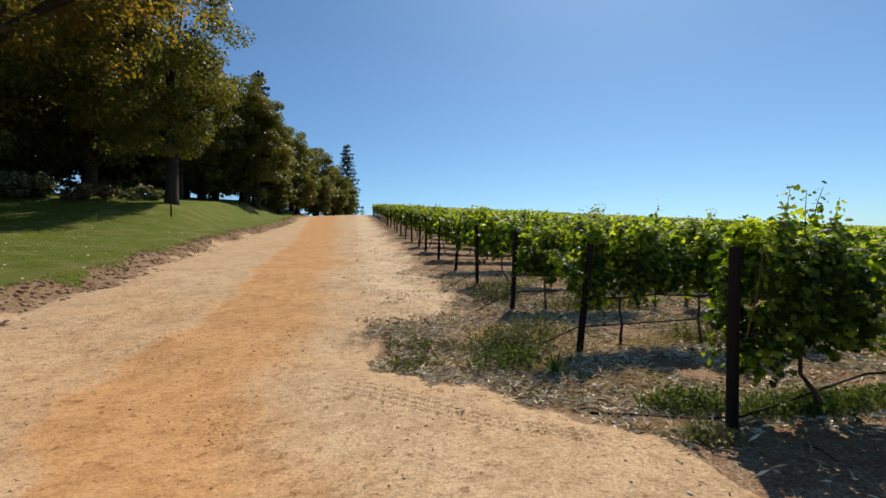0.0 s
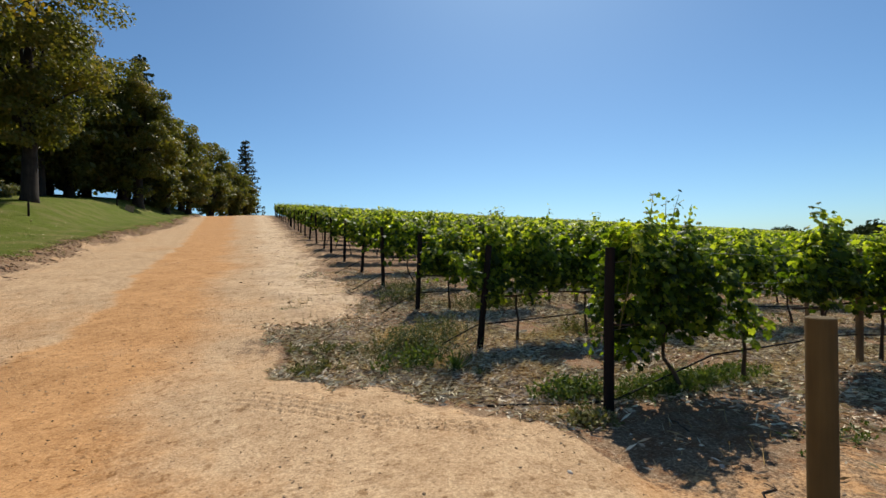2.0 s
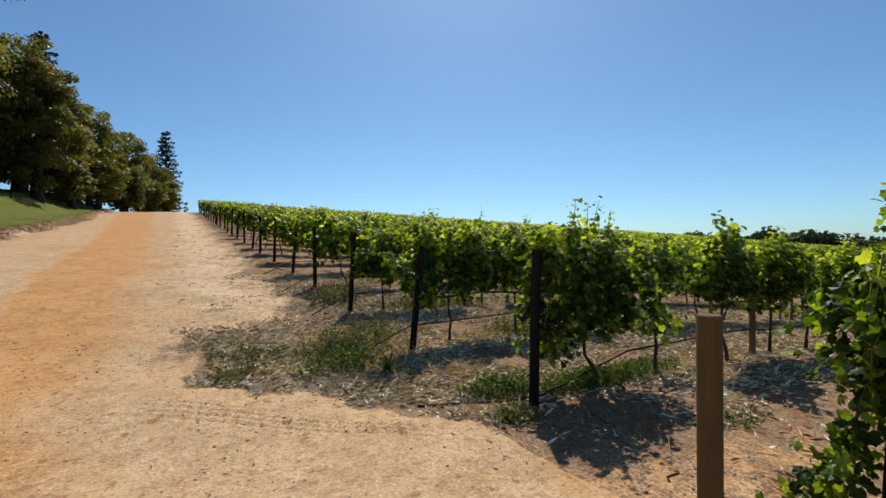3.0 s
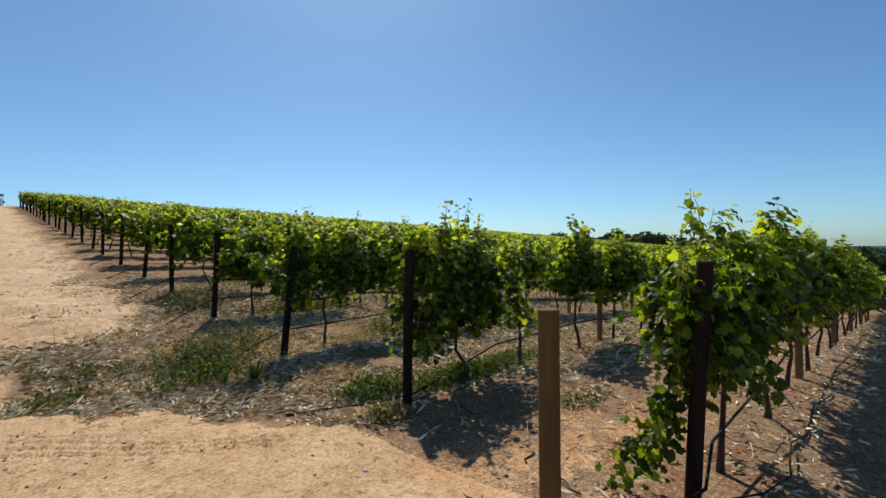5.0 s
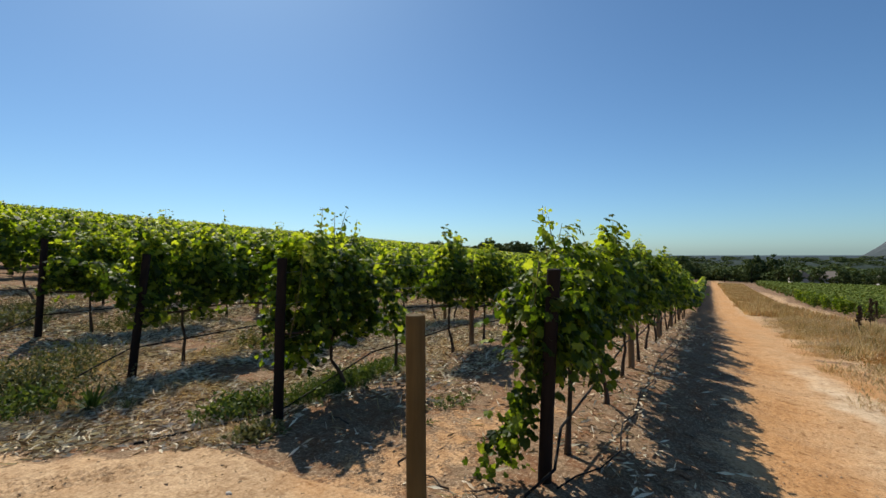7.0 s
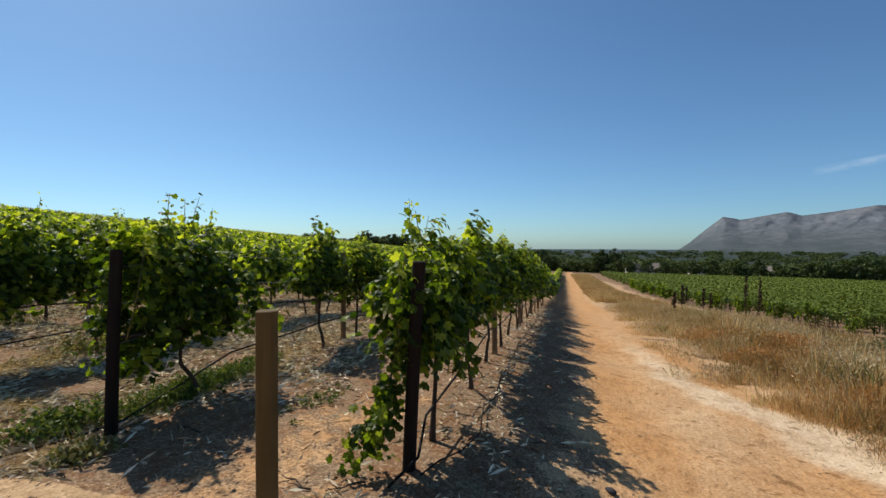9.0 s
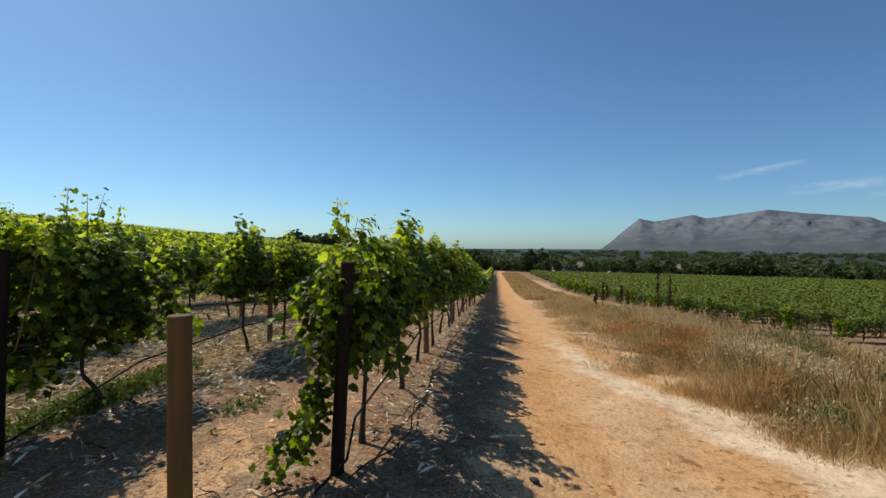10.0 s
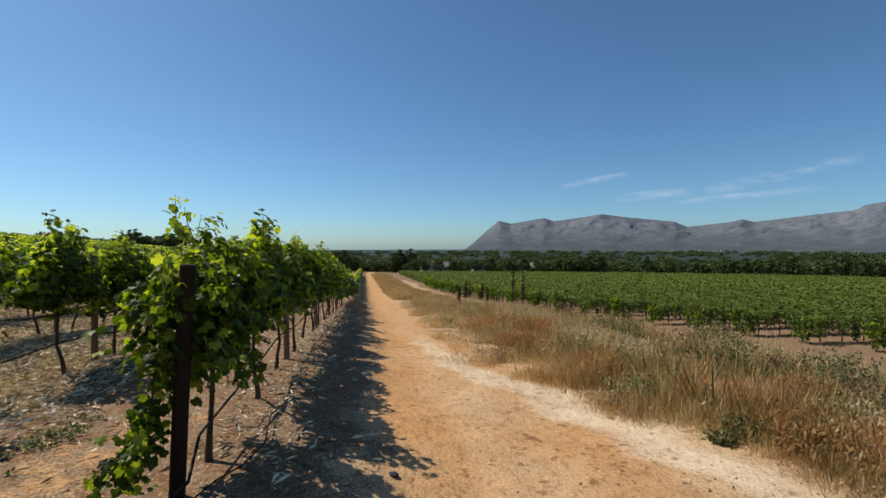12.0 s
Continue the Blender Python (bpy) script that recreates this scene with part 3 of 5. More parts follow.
def grapevine(x, y, kind, k, big=1.0, turn=None, label="green leafy grapevine on a wire trellis, backlit by the sun"):
    base = new("grapevine")
    base.empty_display_size = 0.1
    trunk, arm, shoots, fol = kind
    part("trunk", trunk, base, "thin dark crooked trunk")
    cordon = part("cordon", arm, base)
    for sh in shoots:
        part("shoot", sh, cordon)
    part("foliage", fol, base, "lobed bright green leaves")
    base.matrix_basis = pose(x, y, gz(x, y), 0, 0, 180 * (k % 2) if turn is None else turn) @ Matrix.Diagonal((1, 1, big, 1))
    return tagged(base, label, "grapevine", "vines of the hillside rows")


def post_mesh(name, height, radius, material, seed, top_bevel=0.006):
    bm = bmesh.new()
    r = random.Random(seed)
    hs = [-0.15, 0.0, 0.3 * height, 0.6 * height, height - top_bevel, height]
    off = [(r.uniform(-.004, .004), r.uniform(-.004, .004)) for h in hs]
    off[-1] = off[-2]
    tube(bm, [(*o, h) for o, h in zip(off, hs)], [radius * 1.03, radius * 1.02, radius, radius * 0.99, radius * 0.98, radius * 0.9], 16)
    for e in bm.edges:
        if min(v.co.z for v in e.verts) > height - 2 * top_bevel and abs(e.verts[0].co.z - e.verts[1].co.z) < 0.001:
            e.smooth = False
    return finish(bm, name, material)


def lean_post(name, mesh, x, y, dx, dy, turn):
    """A post with its foot at (x, y) whose top stands off by (dx, dy)."""
    ob = new(name, mesh)
    up = Vector((dx, dy, 1.55)).normalized()
    q = Vector((0, 0, 1)).rotation_difference(up)
    ob.matrix_basis = Matrix.LocRotScale((x, y, gz(x, y)), q, None) @ pose(0, 0, 0, 0, 0, turn)
    return ob


end_post = [post_mesh("trellis_post", 1.54, 0.048, post_wood, k) for k in range(3)]
first_post = post_mesh("trellis_post", 1.44, 0.046, post_wood, 4)
line_post = [post_mesh("trellis_post", 1.5, 0.042, pale_post_wood, 9 + k) for k in range(2)]
ROWS_N = 28
ROW_LENGTH = 118.0
LEAN = [(-0.07, -0.10), (0.14, 0.10), (0.16, -0.05)]
FOOT = [(3.16, 0.74), (3.11, 3.31), (3.09, 5.92)]
lean_rng = random.Random(5)


def near_count(k):
    return 14 if k < 5 else (6 if k < 12 else 3)


for k in range(ROWS_N):
    y = ROW0 + PITCH * k
    x, fy = FOOT[k] if k < 3 else (ENDX + lean_rng.uniform(-0.06, 0.06), y + lean_rng.uniform(-0.05, 0.05))
    dx, dy = LEAN[k] if k < 3 else (lean_rng.uniform(-0.02, 0.14), lean_rng.uniform(-0.06, 0.06))
    tagged(lean_post("trellis_post", end_post[k % 3] if k else first_post, x, fy, dx, dy, 40 * k), "dark weathered round wooden end post of a vine row", "post", "end posts of the vine rows")
    start = {0: 3.76, 1: 3.93}.get(k, ENDX + 0.7)
    for j in range(near_count(k)):
        x = start + 1.32 * j
        if k == 0 and j == 0:
            grapevine(x, y, first_kind, 0, turn=0, label="green leafy grapevine with low shoots hanging by its end post")
        elif k == 1 and j == 0:
            grapevine(x, y, second_kind, 0, turn=0, label="bushy green grapevine with tall shoots above its end post")
        elif (k, j) in ((1, 1), (1, 4), (2, 3), (3, 2)):
            grapevine(x - 0.15, y, young_kind, 0, turn=0, label="small young grapevine with few pale green leaves")
        elif k == 2 and j == 0:
            grapevine(x, y, third_kind, 0, turn=0)
        else:
            sharp = (k < 2 and j < 8) or (k < 4 and j < 4)
            kind = near_kinds[(j * 2) % 3 if k == 0 else (j * 3 + k * 2) % 6] if sharp else mid_kinds[(j + k) % 5]
            grapevine(x, y, kind, j + k, 1.0 + 0.06 * math.sin(3.1 * j + 1.7 * k))
    for j in range(1, 6 if k < 5 else 2):
        x = (7.06 if k != 1 else 7.35) + 3.98 * (j - 1)
        p = new("trellis_post", line_post[(j + k) % 2])
        p.matrix_basis = pose(x, y, gz(x, y), 0.6, 0.8, 60 * j)
        tagged(p, "pale brown round wooden line post between the vines", "post", "line posts of the vine rows")

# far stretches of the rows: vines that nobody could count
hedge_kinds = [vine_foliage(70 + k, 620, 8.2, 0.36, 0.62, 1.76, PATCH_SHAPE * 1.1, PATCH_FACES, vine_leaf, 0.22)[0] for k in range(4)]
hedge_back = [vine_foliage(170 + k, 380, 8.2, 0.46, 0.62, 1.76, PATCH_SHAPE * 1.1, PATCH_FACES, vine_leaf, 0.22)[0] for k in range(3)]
for k in range(ROWS_N):
    y = ROW0 + PITCH * k
    x = {0: 3.85, 1: 3.8}.get(k, ENDX + 0.7) + 1.32 * near_count(k) - 0.66 + 4.0
    j = 0
    while x < ROW_LENGTH:
        h = new("vine_hedge", hedge_kinds[(j + k) % 4] if k < 12 else hedge_back[(j + k) % 3])
        h.matrix_basis = pose(x, y, gz(x, y), 0, math.degrees(math.atan2(gz(x - 4, y) - gz(x + 4, y), 8.0)), 0)
        tagged(h, "distant stretch of a leafy green vine row", "vine row", "", "stuff")
        x += 8.0
        j += 1


def line_along(name, pts, radius, material, sides=5):
    bm = bmesh.new()
    tube(bm, pts, [radius] * len(pts), sides)
    return new(name, finish(bm, name, material))


for k in range(9):
    y = ROW0 + PITCH * k
    end = 42 if k < 5 else 14
    pts = []
    if k == 1:
        pts = [(2.12, 3.86, gz(2.12, 3.86) + 0.012), (2.5, 3.66, gz(2.5, 3.66) + 0.035), (2.95, 3.52, gz(2.95, 3.52) + 0.02), (3.3, y + 0.03, gz(3.3, y) + 0.05), (3.75, y + 0.02, gz(3.7, y) + 0.14), (4.6, y, gz(4.6, y) + 0.33)]
    elif k >= 2:
        pts = [(2.3, y - 0.12, gz(2.3, y) + 0.02), (2.7, y - 0.06, gz(2.7, y) + 0.2), (3.1, y - 0.06, gz(3.1, y) + 0.36)]
    else:
        pts = [(2.85, y + 0.05, gz(2.85, y) + 0.02), (3.1, y - 0.07, gz(3.1, y) + 0.12), (3.5, y, gz(3.5, y) + 0.26)]
    x = 5.2
    while x < end:
        pts.append((x, y + 0.02 * math.sin(x), gz(x, y) + 0.39 + 0.03 * math.sin(2.1 * x + k)))
        x += 0.66
    tagged(line_along("drip_line", pts, 0.0105, hose_mat), "black plastic drip irrigation hose strung along a vine row", "hose", "drip hoses of the vine rows")
    for h in (0.78, 1.12, 1.44):
        pts = [(x, y + 0.05, gz(x, y) + h - (0.08 if x < 3.2 else 0) - 0.01 * math.sin(1.58 * x)) for x in np.arange(3.12, end, 1.3)]
        tagged(line_along("trellis_wire", pts, 0.0022, wire_mat, 4), "thin grey steel wire carrying the vines", "wire", "wires of the vine rows")

# dark tube laid on the soil to stand for the drip hose's shadow
pts = [(3.05, 0.62), (3.3, 0.56), (3.5, 0.44), (3.85, 0.36), (4.18, 0.41), (4.6, 0.46), (5.03, 0.41), (5.8, 0.45), (6.4, 0.37), (7.24, 0.43), (9.0, 0.3), (11.5, 0.32), (14.7, 0.2), (20.0, 0.3)]
pts = [(x, y, gz(x, y) + 0.022 + 0.05 * max(0, math.sin(1.9 * x))) for x, y in pts]
tagged(line_along("drip_line", pts, 0.0065, hose_mat), "thin dark tube in place of the drip hose's shadow on the soil", "hose", "drip hoses of the vine rows")

# the new tan post at the corner
tan_post = new("marker_post", post_mesh("marker_post", 1.45, 0.041, tan_wood, 31, 0.003))
tan_post.matrix_basis = pose(1.68, 0.79, 1.3 - 1.45)
tagged(tan_post, "smooth tan treated round wooden post with a flat top", "post")

# ---------------- southern vineyard field ----------------
# its rows end along a line that bends away from the track; each row runs off southwards
def field_edge(x):
    return float(np.interp(x, FIELD_X, FIELD_Y))


FIELD_PIECE = 8.0


def field_mesh(seed, count, leaf, depth):
    return vine_foliage(seed, count, FIELD_PIECE + 0.2, leaf, 0.3, 1.42, PATCH_SHAPE * 1.1, PATCH_FACES, field_leaf, 0.12, depth, (), 0.0, None, True, 1.5)[0]


field_near = [field_mesh(90 + k, 5200, 0.115, 0.2) for k in range(3)]
field_mid = [field_mesh(390 + k, 1700, 0.17, 0.26) for k in range(3)]
field_far = [field_mesh(190 + k, 600, 0.28, 0.38) for k in range(4)]
bm = bmesh.new()
for j in range(6):
    x = -3.4 + 1.3 * j
    tube(bm, [(x, 0, -0.3), (x + 0.04, 0.02, 0.4), (x, 0, 0.8)], [0.035, 0.03, 0.03], 5)
field_trunks = finish(bm, "vine_trunks", bark)
end_kinds = [vine_foliage(96 + k, 480, 0.95, 0.15, 0.3, 1.5, PATCH_SHAPE * 1.1, PATCH_FACES, vine_leaf, 0.1, 0.24, (), 0.0, None, False, 0.0)[0] for k in range(3)]
bush_rng = random.Random(8)
for k in range(58):
    x = 7.0 + 2.45 * k
    edge = field_edge(x) + bush_rng.uniform(-0.25, 0.25)
    j = 0
    while edge - FIELD_PIECE * j > -118:
        y = edge - 0.5 - FIELD_PIECE * (j + 0.5)
        away = math.hypot(x, y)
        h = new("vine_hedge", field_near[(j + k) % 3] if away < 38 else field_mid[(j + 2 * k) % 3] if away < 62 else field_far[(j + 3 * k) % 4])
        tilt = math.degrees(math.atan2(gz(x, y + FIELD_PIECE / 2) - gz(x, y - FIELD_PIECE / 2), FIELD_PIECE))
        h.matrix_basis = pose(x, y, gz(x, y), 0, tilt, -90)
        tagged(h, "stretch of a lower vine row in the sunlit field", "vine row", "", "stuff")
        if j < 2 and away < 50:
            h = new("vine_trunks", field_trunks)
            h.matrix_basis = pose(x, y, gz(x, y), 0, tilt, -90)
            tagged(h, "dark thin vine trunks under a field row", "vine row", "", "stuff")
        j += 1
    if k < 26:
        y = edge - 0.1
        v = new("grapevine")
        v.matrix_basis = pose(x, y, gz(x, y), 0, 0, 35 * k) @ Matrix.Diagonal((0.9, 0.9, bush_rng.uniform(0.75, 1.05), 1))
        part("trunk", near_kinds[k % 6][0], v)
        part("foliage", end_kinds[k % 3], v)
        tagged(v, "bushy low grapevine at the end of a field row", "grapevine", "row ends of the lower field")


# ---------------- trees ----------------
def crown_places(r, count, spread, bottom, top, clumps, flat=0.62):
    d = unit(r.normal(0, 1, (clumps, 3)))
    rad = r.uniform(0.5, 1.0, clumps)
    mid, half = (bottom + top) / 2, (top - bottom) / 2
    c = d * rad[:, None] * np.array([spread * 0.84, spread * 0.84, half * 0.88])
    c[:, 2] += mid
    cr = r.uniform(0.13, 0.25, clumps) * spread
    w = r.integers(0, clumps, count)
    q = unit(r.normal(0, 1, (count, 3))) * (r.random((count, 1)) ** 0.33)
    p = c[w] + q * cr[w][:, None] * np.array([1, 1, flat])
    nrm = 1.0 * q + r.normal(0, 0.45, (count, 3)) + np.array([0, 0, 0.45])
    tip = q + r.normal(0, 0.7, (count, 3)) + np.array([0, 0, -0.5])
    return p, nrm, tip, c


def tree(x, y, height, spread, material, seed, count, leaf=0.3, trunk_r=0.4, low=0.2, label="", name="oak_tree", group="trees beside the lawn", lean=(0.0, 0.0)):
    r = np.random.default_rng(seed)
    base = new(name)
    base.matrix_basis = pose(x, y, gz(x, y))
    p, nrm, tip, c = crown_places(r, count, spread, height * low, height, int(60 + spread * 11))
    off = np.array([lean[0], lean[1], 0.0])
    p, c = p + off, c + off
    bm = bmesh.new()
    t0 = height * 0.28
    tube(bm, [(0, 0, -0.4), (0.05, 0, 0.3), (0.1, 0.05, t0 * 0.6), (0, 0.1, t0), (0.2, 0, height * 0.55), (0, 0.1, height * 0.8)], [trunk_r * 1.5, trunk_r * 1.1, trunk_r * 0.9, trunk_r * 0.8, trunk_r * 0.4, trunk_r * 0.1], 10)
    trunk = part("trunk", finish(bm, "trunk", tree_bark), base)
    for k in range(10):
        e = c[k] * 0.95
        bm = bmesh.new()
        z1 = min(t0 * (0.8 + 0.15 * (k % 4)), e[2] * 0.9)
        tube(bm, [(0.02, 0.08, z1), (e[0] * 0.35, e[1] * 0.35, z1 + (e[2] - z1) * 0.4), (e[0] * 0.7, e[1] * 0.7, z1 + (e[2] - z1) * 0.75), tuple(e)], [trunk_r * 0.4, trunk_r * 0.28, trunk_r * 0.15, trunk_r * 0.04], 6)
        part("limb", finish(bm, "limb", tree_bark), trunk)
    s = leaf * r.uniform(0.6, 1.3, count)
    part("crown", leaves("crown", p, nrm, tip, s, PATCH_SHAPE, PATCH_FACES, material), base)
    return tagged(base, label, "tree", group)


OAK = "tall dark green broadleaf tree beside the lawn"
tree(-18.2, 25.0, 22.0, 7.8, amber_leaf, 3, 17000, 0.23, 0.45, 0.34, label="large oak with leaves turning yellow and amber", lean=(4.6, 0.5))
tree(-25.0, 34.0, 19.0, 9.0, oak_leaf, 4, 26000, 0.26, 0.4, 0.06, label=OAK)
tree(-12.6, 35.5, 19.5, 6.5, oak_leaf, 1, 42000, 0.21, 0.4, 0.1, label="large dark green oak with a few browned leaves", lean=(-1.0, 0.0))
for x, y, h, w, n, leaf, low in ((-17.5, 51.0, 17.0, 7.2, 24000, 0.27, 0.13), (-21.0, 42.0, 19.0, 7.5, 22000, 0.3, 0.1), (-27.0, 42.0, 16.0, 8.0, 14000, 0.32, 0.06), (-13.2, 60.0, 16.5, 6.2, 24000, 0.28, 0.03),
                                 (-15.0, 70.0, 15.0, 6.5, 12000, 0.38, 0.03), (-9.6, 76.0, 14.0, 5.5, 16000, 0.3, 0.03), (-6.8, 86.0, 14.5, 5.2, 14000, 0.32, 0.03), (-3.0, 95.0, 12.0, 4.6, 9000, 0.4, 0.0), (-11.2, 57.0, 15.0, 5.0, 30000, 0.24, 0.04), (-8.0, 70.0, 8.0, 3.6, 8000, 0.3, 0.0), (-6.0, 80.0, 8.0, 3.6, 7000, 0.33, 0.0), (-3.6, 88.0, 7.5, 3.4, 7000, 0.33, 0.0), (-1.9, 97.0, 6.5, 2.8, 5000, 0.36, 0.0), (-9.5, 63.0, 6.0, 2.6, 6000, 0.26, 0.0),
                                 (-11.5, 68.0, 9.0, 4.5, 7000, 0.42, 0.0), (-16.5, 55.0, 10.0, 5.5, 8000, 0.42, 0.0), (-34.0, 48.0, 19.0, 10.0, 10000, 0.6, 0.02), (-27.0, 58.0, 18.0, 9.0, 9000, 0.6, 0.02),
                                 (-42.0, 38.0, 18.0, 9.0, 9000, 0.6, 0.02), (-22.0, 80.0, 15.0, 8.0, 7000, 0.6, 0.02), (-38.0, 28.0, 16.0, 8.0, 9000, 0.5, 0.02), (-48.0, 60.0, 19.0, 11.0, 9000, 0.6, 0.0), (-30.0, 72.0, 17.0, 9.0, 8000, 0.6, 0.0), (-56.0, 44.0, 19.0, 11.0, 9000, 0.6, 0.0), (-27.5, 43.0, 10.0, 5.5, 7000, 0.42, 0.0), (-21.0, 50.0, 9.0, 5.0, 6000, 0.42, 0.0), (-33.0, 40.0, 11.0, 5.5, 7000, 0.42, 0.0), (-23.0, 62.0, 10.0, 6.0, 6000, 0.5, 0.0), (-29.0, 48.0, 7.0, 4.5, 5000, 0.4, 0.0), (-24.0, 52.0, 7.0, 4.5, 5000, 0.4, 0.0), (-19.0, 58.0, 7.0, 4.5, 5000, 0.4, 0.0), (-36.0, 45.0, 8.0, 5.0, 5000, 0.4, 0.0), (-18.0, 66.0, 8.0, 5.0, 5000, 0.4, 0.0)):
    tree(x, y, h, w, oak_leaf, int(-x * 10 + y), n, leaf, 0.25 + h * 0.015, low, label=OAK)


def araucaria(x, y, height):
    """A tall conifer with tiers of level branches."""
    base = new("conifer_tree")
    base.matrix_basis = pose(x, y, gz(x, y))
    bm = bmesh.new()
    tube(bm, [(0, 0, -0.4), (0, 0, height * 0.5), (0.05, 0, height)], [0.35, 0.22, 0.03], 8)
    part("trunk", finish(bm, "trunk", tree_bark), base)
    r = np.random.default_rng(77)
    P, N, T = [], [], []
    tiers = 19
    for k in range(tiers):
        z = height * (0.12 + 0.86 * k / (tiers - 1))
        ln = 0.25 + 3.3 * (1 - k / tiers) ** 0.75 * r.uniform(0.7, 1.1)
        for b in range(6):
            a = b * 1.047 + k * 0.5 + r.normal(0, 0.12)
            d = np.array([math.cos(a), math.sin(a), 0.1 - 0.1 * (k < 8)])
            n = int(13 * ln) + 8
            u = r.uniform(0.15, 1, (n, 1))
            P.append(d * u * ln + np.array([0, 0, z]) + r.normal(0, 0.13, (n, 3)))
            N.append(r.normal(0, 0.6, (n, 3)) + np.array([0, 0, 1]))
            T.append(np.repeat(d[None], n, 0) + r.normal(0, 0.5, (n, 3)))
    P, N, T = np.concatenate(P), np.concatenate(N), np.concatenate(T)
    part("crown", leaves("crown", P, N, T, 0.42 * r.uniform(0.6, 1.2, len(P)), PATCH_SHAPE, PATCH_FACES, pine_leaf), base)
    return tagged(base, "tall dark conifer with tiered level branches", "tree", "trees beside the lawn")


araucaria(-1.1, 100.0, 17.0)
araucaria(-11.7, 62.0, 16.8)


def shrub(x, y, w, h, seed, material, label, count=1500, leaf=0.16, name="shrub"):
    r = np.random.default_rng(seed)
    base = new(name)
    base.matrix_basis = pose(x, y, gz(x, y))
    p, nrm, tip, c = crown_places(r, count, w, -0.1, h, 18, 0.8)
    p[:, 2] = np.maximum(p[:, 2], 0.02)
    part("foliage", leaves("foliage", p, nrm, tip, leaf * r.uniform(0.6, 1.3, count), PATCH_SHAPE, PATCH_FACES, material), base)
    bm = bmesh.new()
    for k in range(4):
        tube(bm, [(0, 0, -0.05), tuple(c[k] * 0.5), tuple(c[k])], [0.05, 0.03, 0.01], 5)
    part("stems", finish(bm, "stems", tree_bark), base)
    return tagged(base, label, "shrub", "shrubs under the trees")


rust_leaf = leaf_material("rusty_shrub_leaf", [(0.0, (0.10, 0.06, 0.03)), (0.6, (0.17, 0.10, 0.05)), (1.0, (0.22, 0.16, 0.08))], 0.2, 0.6)
shrub(-20.5, 33.5, 2.6, 1.9, 21, weed_leaf, "rounded green garden shrub at the lawn's edge", 3000, 0.2)
shrub(-17.3, 34.5, 1.9, 1.0, 22, rust_leaf, "low rusty brown shrub at the lawn's edge", 2000, 0.18)
shrub(-24.0, 31.5, 3.2, 2.8, 23, weed_leaf, "rounded green garden shrub at the lawn's edge", 3000, 0.22)
shrub(-27.5, 38.0, 3.2, 3.4, 28, weed_leaf, "rounded green garden shrub at the lawn's edge", 3000, 0.2)
shrub(-22.5, 33.0, 2.2, 1.6, 29, oak_leaf, "rounded green garden shrub at the lawn's edge", 2200, 0.16)
shrub(-15.0, 37.0, 1.8, 1.0, 24, weed_leaf, "rounded green garden shrub at the lawn's edge", 1600, 0.18)
shrub(-21.5, 44.0, 2.6, 1.6, 25, oak_leaf, "dark green shrub in the shade of the trees", 2000, 0.2)
shrub(-29.0, 41.0, 3.4, 3.4, 26, oak_leaf, "dark green shrub in the shade of the trees", 3000, 0.25)
shrub(-33.0, 36.0, 3.5, 4.0, 27, oak_leaf, "dark green shrub in the shade of the trees", 3000, 0.25)

# stakes on the lawn
for x, y, h in ((-11.24, 31.64, 0.75), (-11.4, 50.0, 0.5)):
    bm = bmesh.new()
    tube(bm, [(0, 0, -0.1), (0, 0, h - 0.01), (0, 0, h)], [0.05, 0.05, 0.04], 8)
    p = new("lawn_stake", finish(bm, "lawn_stake", post_wood))
    p.matrix_basis = pose(x, y, gz(x, y) + 0.05)
    tagged(p, "short dark wooden stake standing in the lawn", "stake", "stakes of the lawn")
bm = bmesh.new()
box(bm, -0.35, -0.06, 0.0, 0.35, 0.06, 0.55)
bmesh.ops.bevel(bm, geom=bm.edges[:], offset=0.02, segments=1)
p = new("stone_marker", finish(bm, "stone_marker", stone_mat, False))
p.matrix_basis = pose(-10.48, 49.9, gz(-10.48, 49.9) + 0.03, 0, 14, 20)
tagged(p, "low dark block leaning at the edge of the lawn", "stone")


# ---------------- wooded plain ----------------
far_kinds = []
for k in range(6):
    r = np.random.default_rng(120 + k)
    h = [9, 11, 8, 12, 10, 7][k]
    w = [4.5, 4.0, 5.0, 4.5, 6.0, 4.5][k]
    p, nrm, tip, c = crown_places(r, 800, w, h * 0.12, h, 40)
    crown = leaves("crown", p, nrm, tip, 0.85 * r.uniform(0.6, 1.3, 800), PATCH_SHAPE, PATCH_FACES, far_leaf)
    bm = bmesh.new()
    tube(bm, [(0, 0, -1), (0.1, 0, h * 0.4), (0, 0, h * 0.7)], [0.35, 0.25, 0.1], 6)
    far_kinds.append((finish(bm, "trunk", tree_bark), crown))


def far_tree(x, y, k, size=1.0):
    base = new("plain_tree")
    part("trunk", far_kinds[k % 6][0], base)
    part("crown", far_kinds[k % 6][1], base)
    base.matrix_basis = pose(x, y, float(land(x, y)), 0, 0, 50 * k) @ Matrix.Diagonal((size, size, size, 1))
    return tagged(base, "dark green tree of the wooded plain", "tree", "trees of the plain")


wr = random.Random(12)
# a belt along the far side of the lower field, then woods behind it
for k in range(84):
    a = radians(86 + k * 0.8 + wr.uniform(-0.4, 0.4))
    d = np.interp(math.degrees(a), [86, 100, 120, 150], [175, 165, 165, 170]) + wr.uniform(-8, 14)
    far_tree(d * math.sin(a), d * math.cos(a), wr.randrange(6), wr.choice((0.35, 0.45, 0.5, 0.6, 0.7, 0.9)) * wr.uniform(0.85, 1.1))
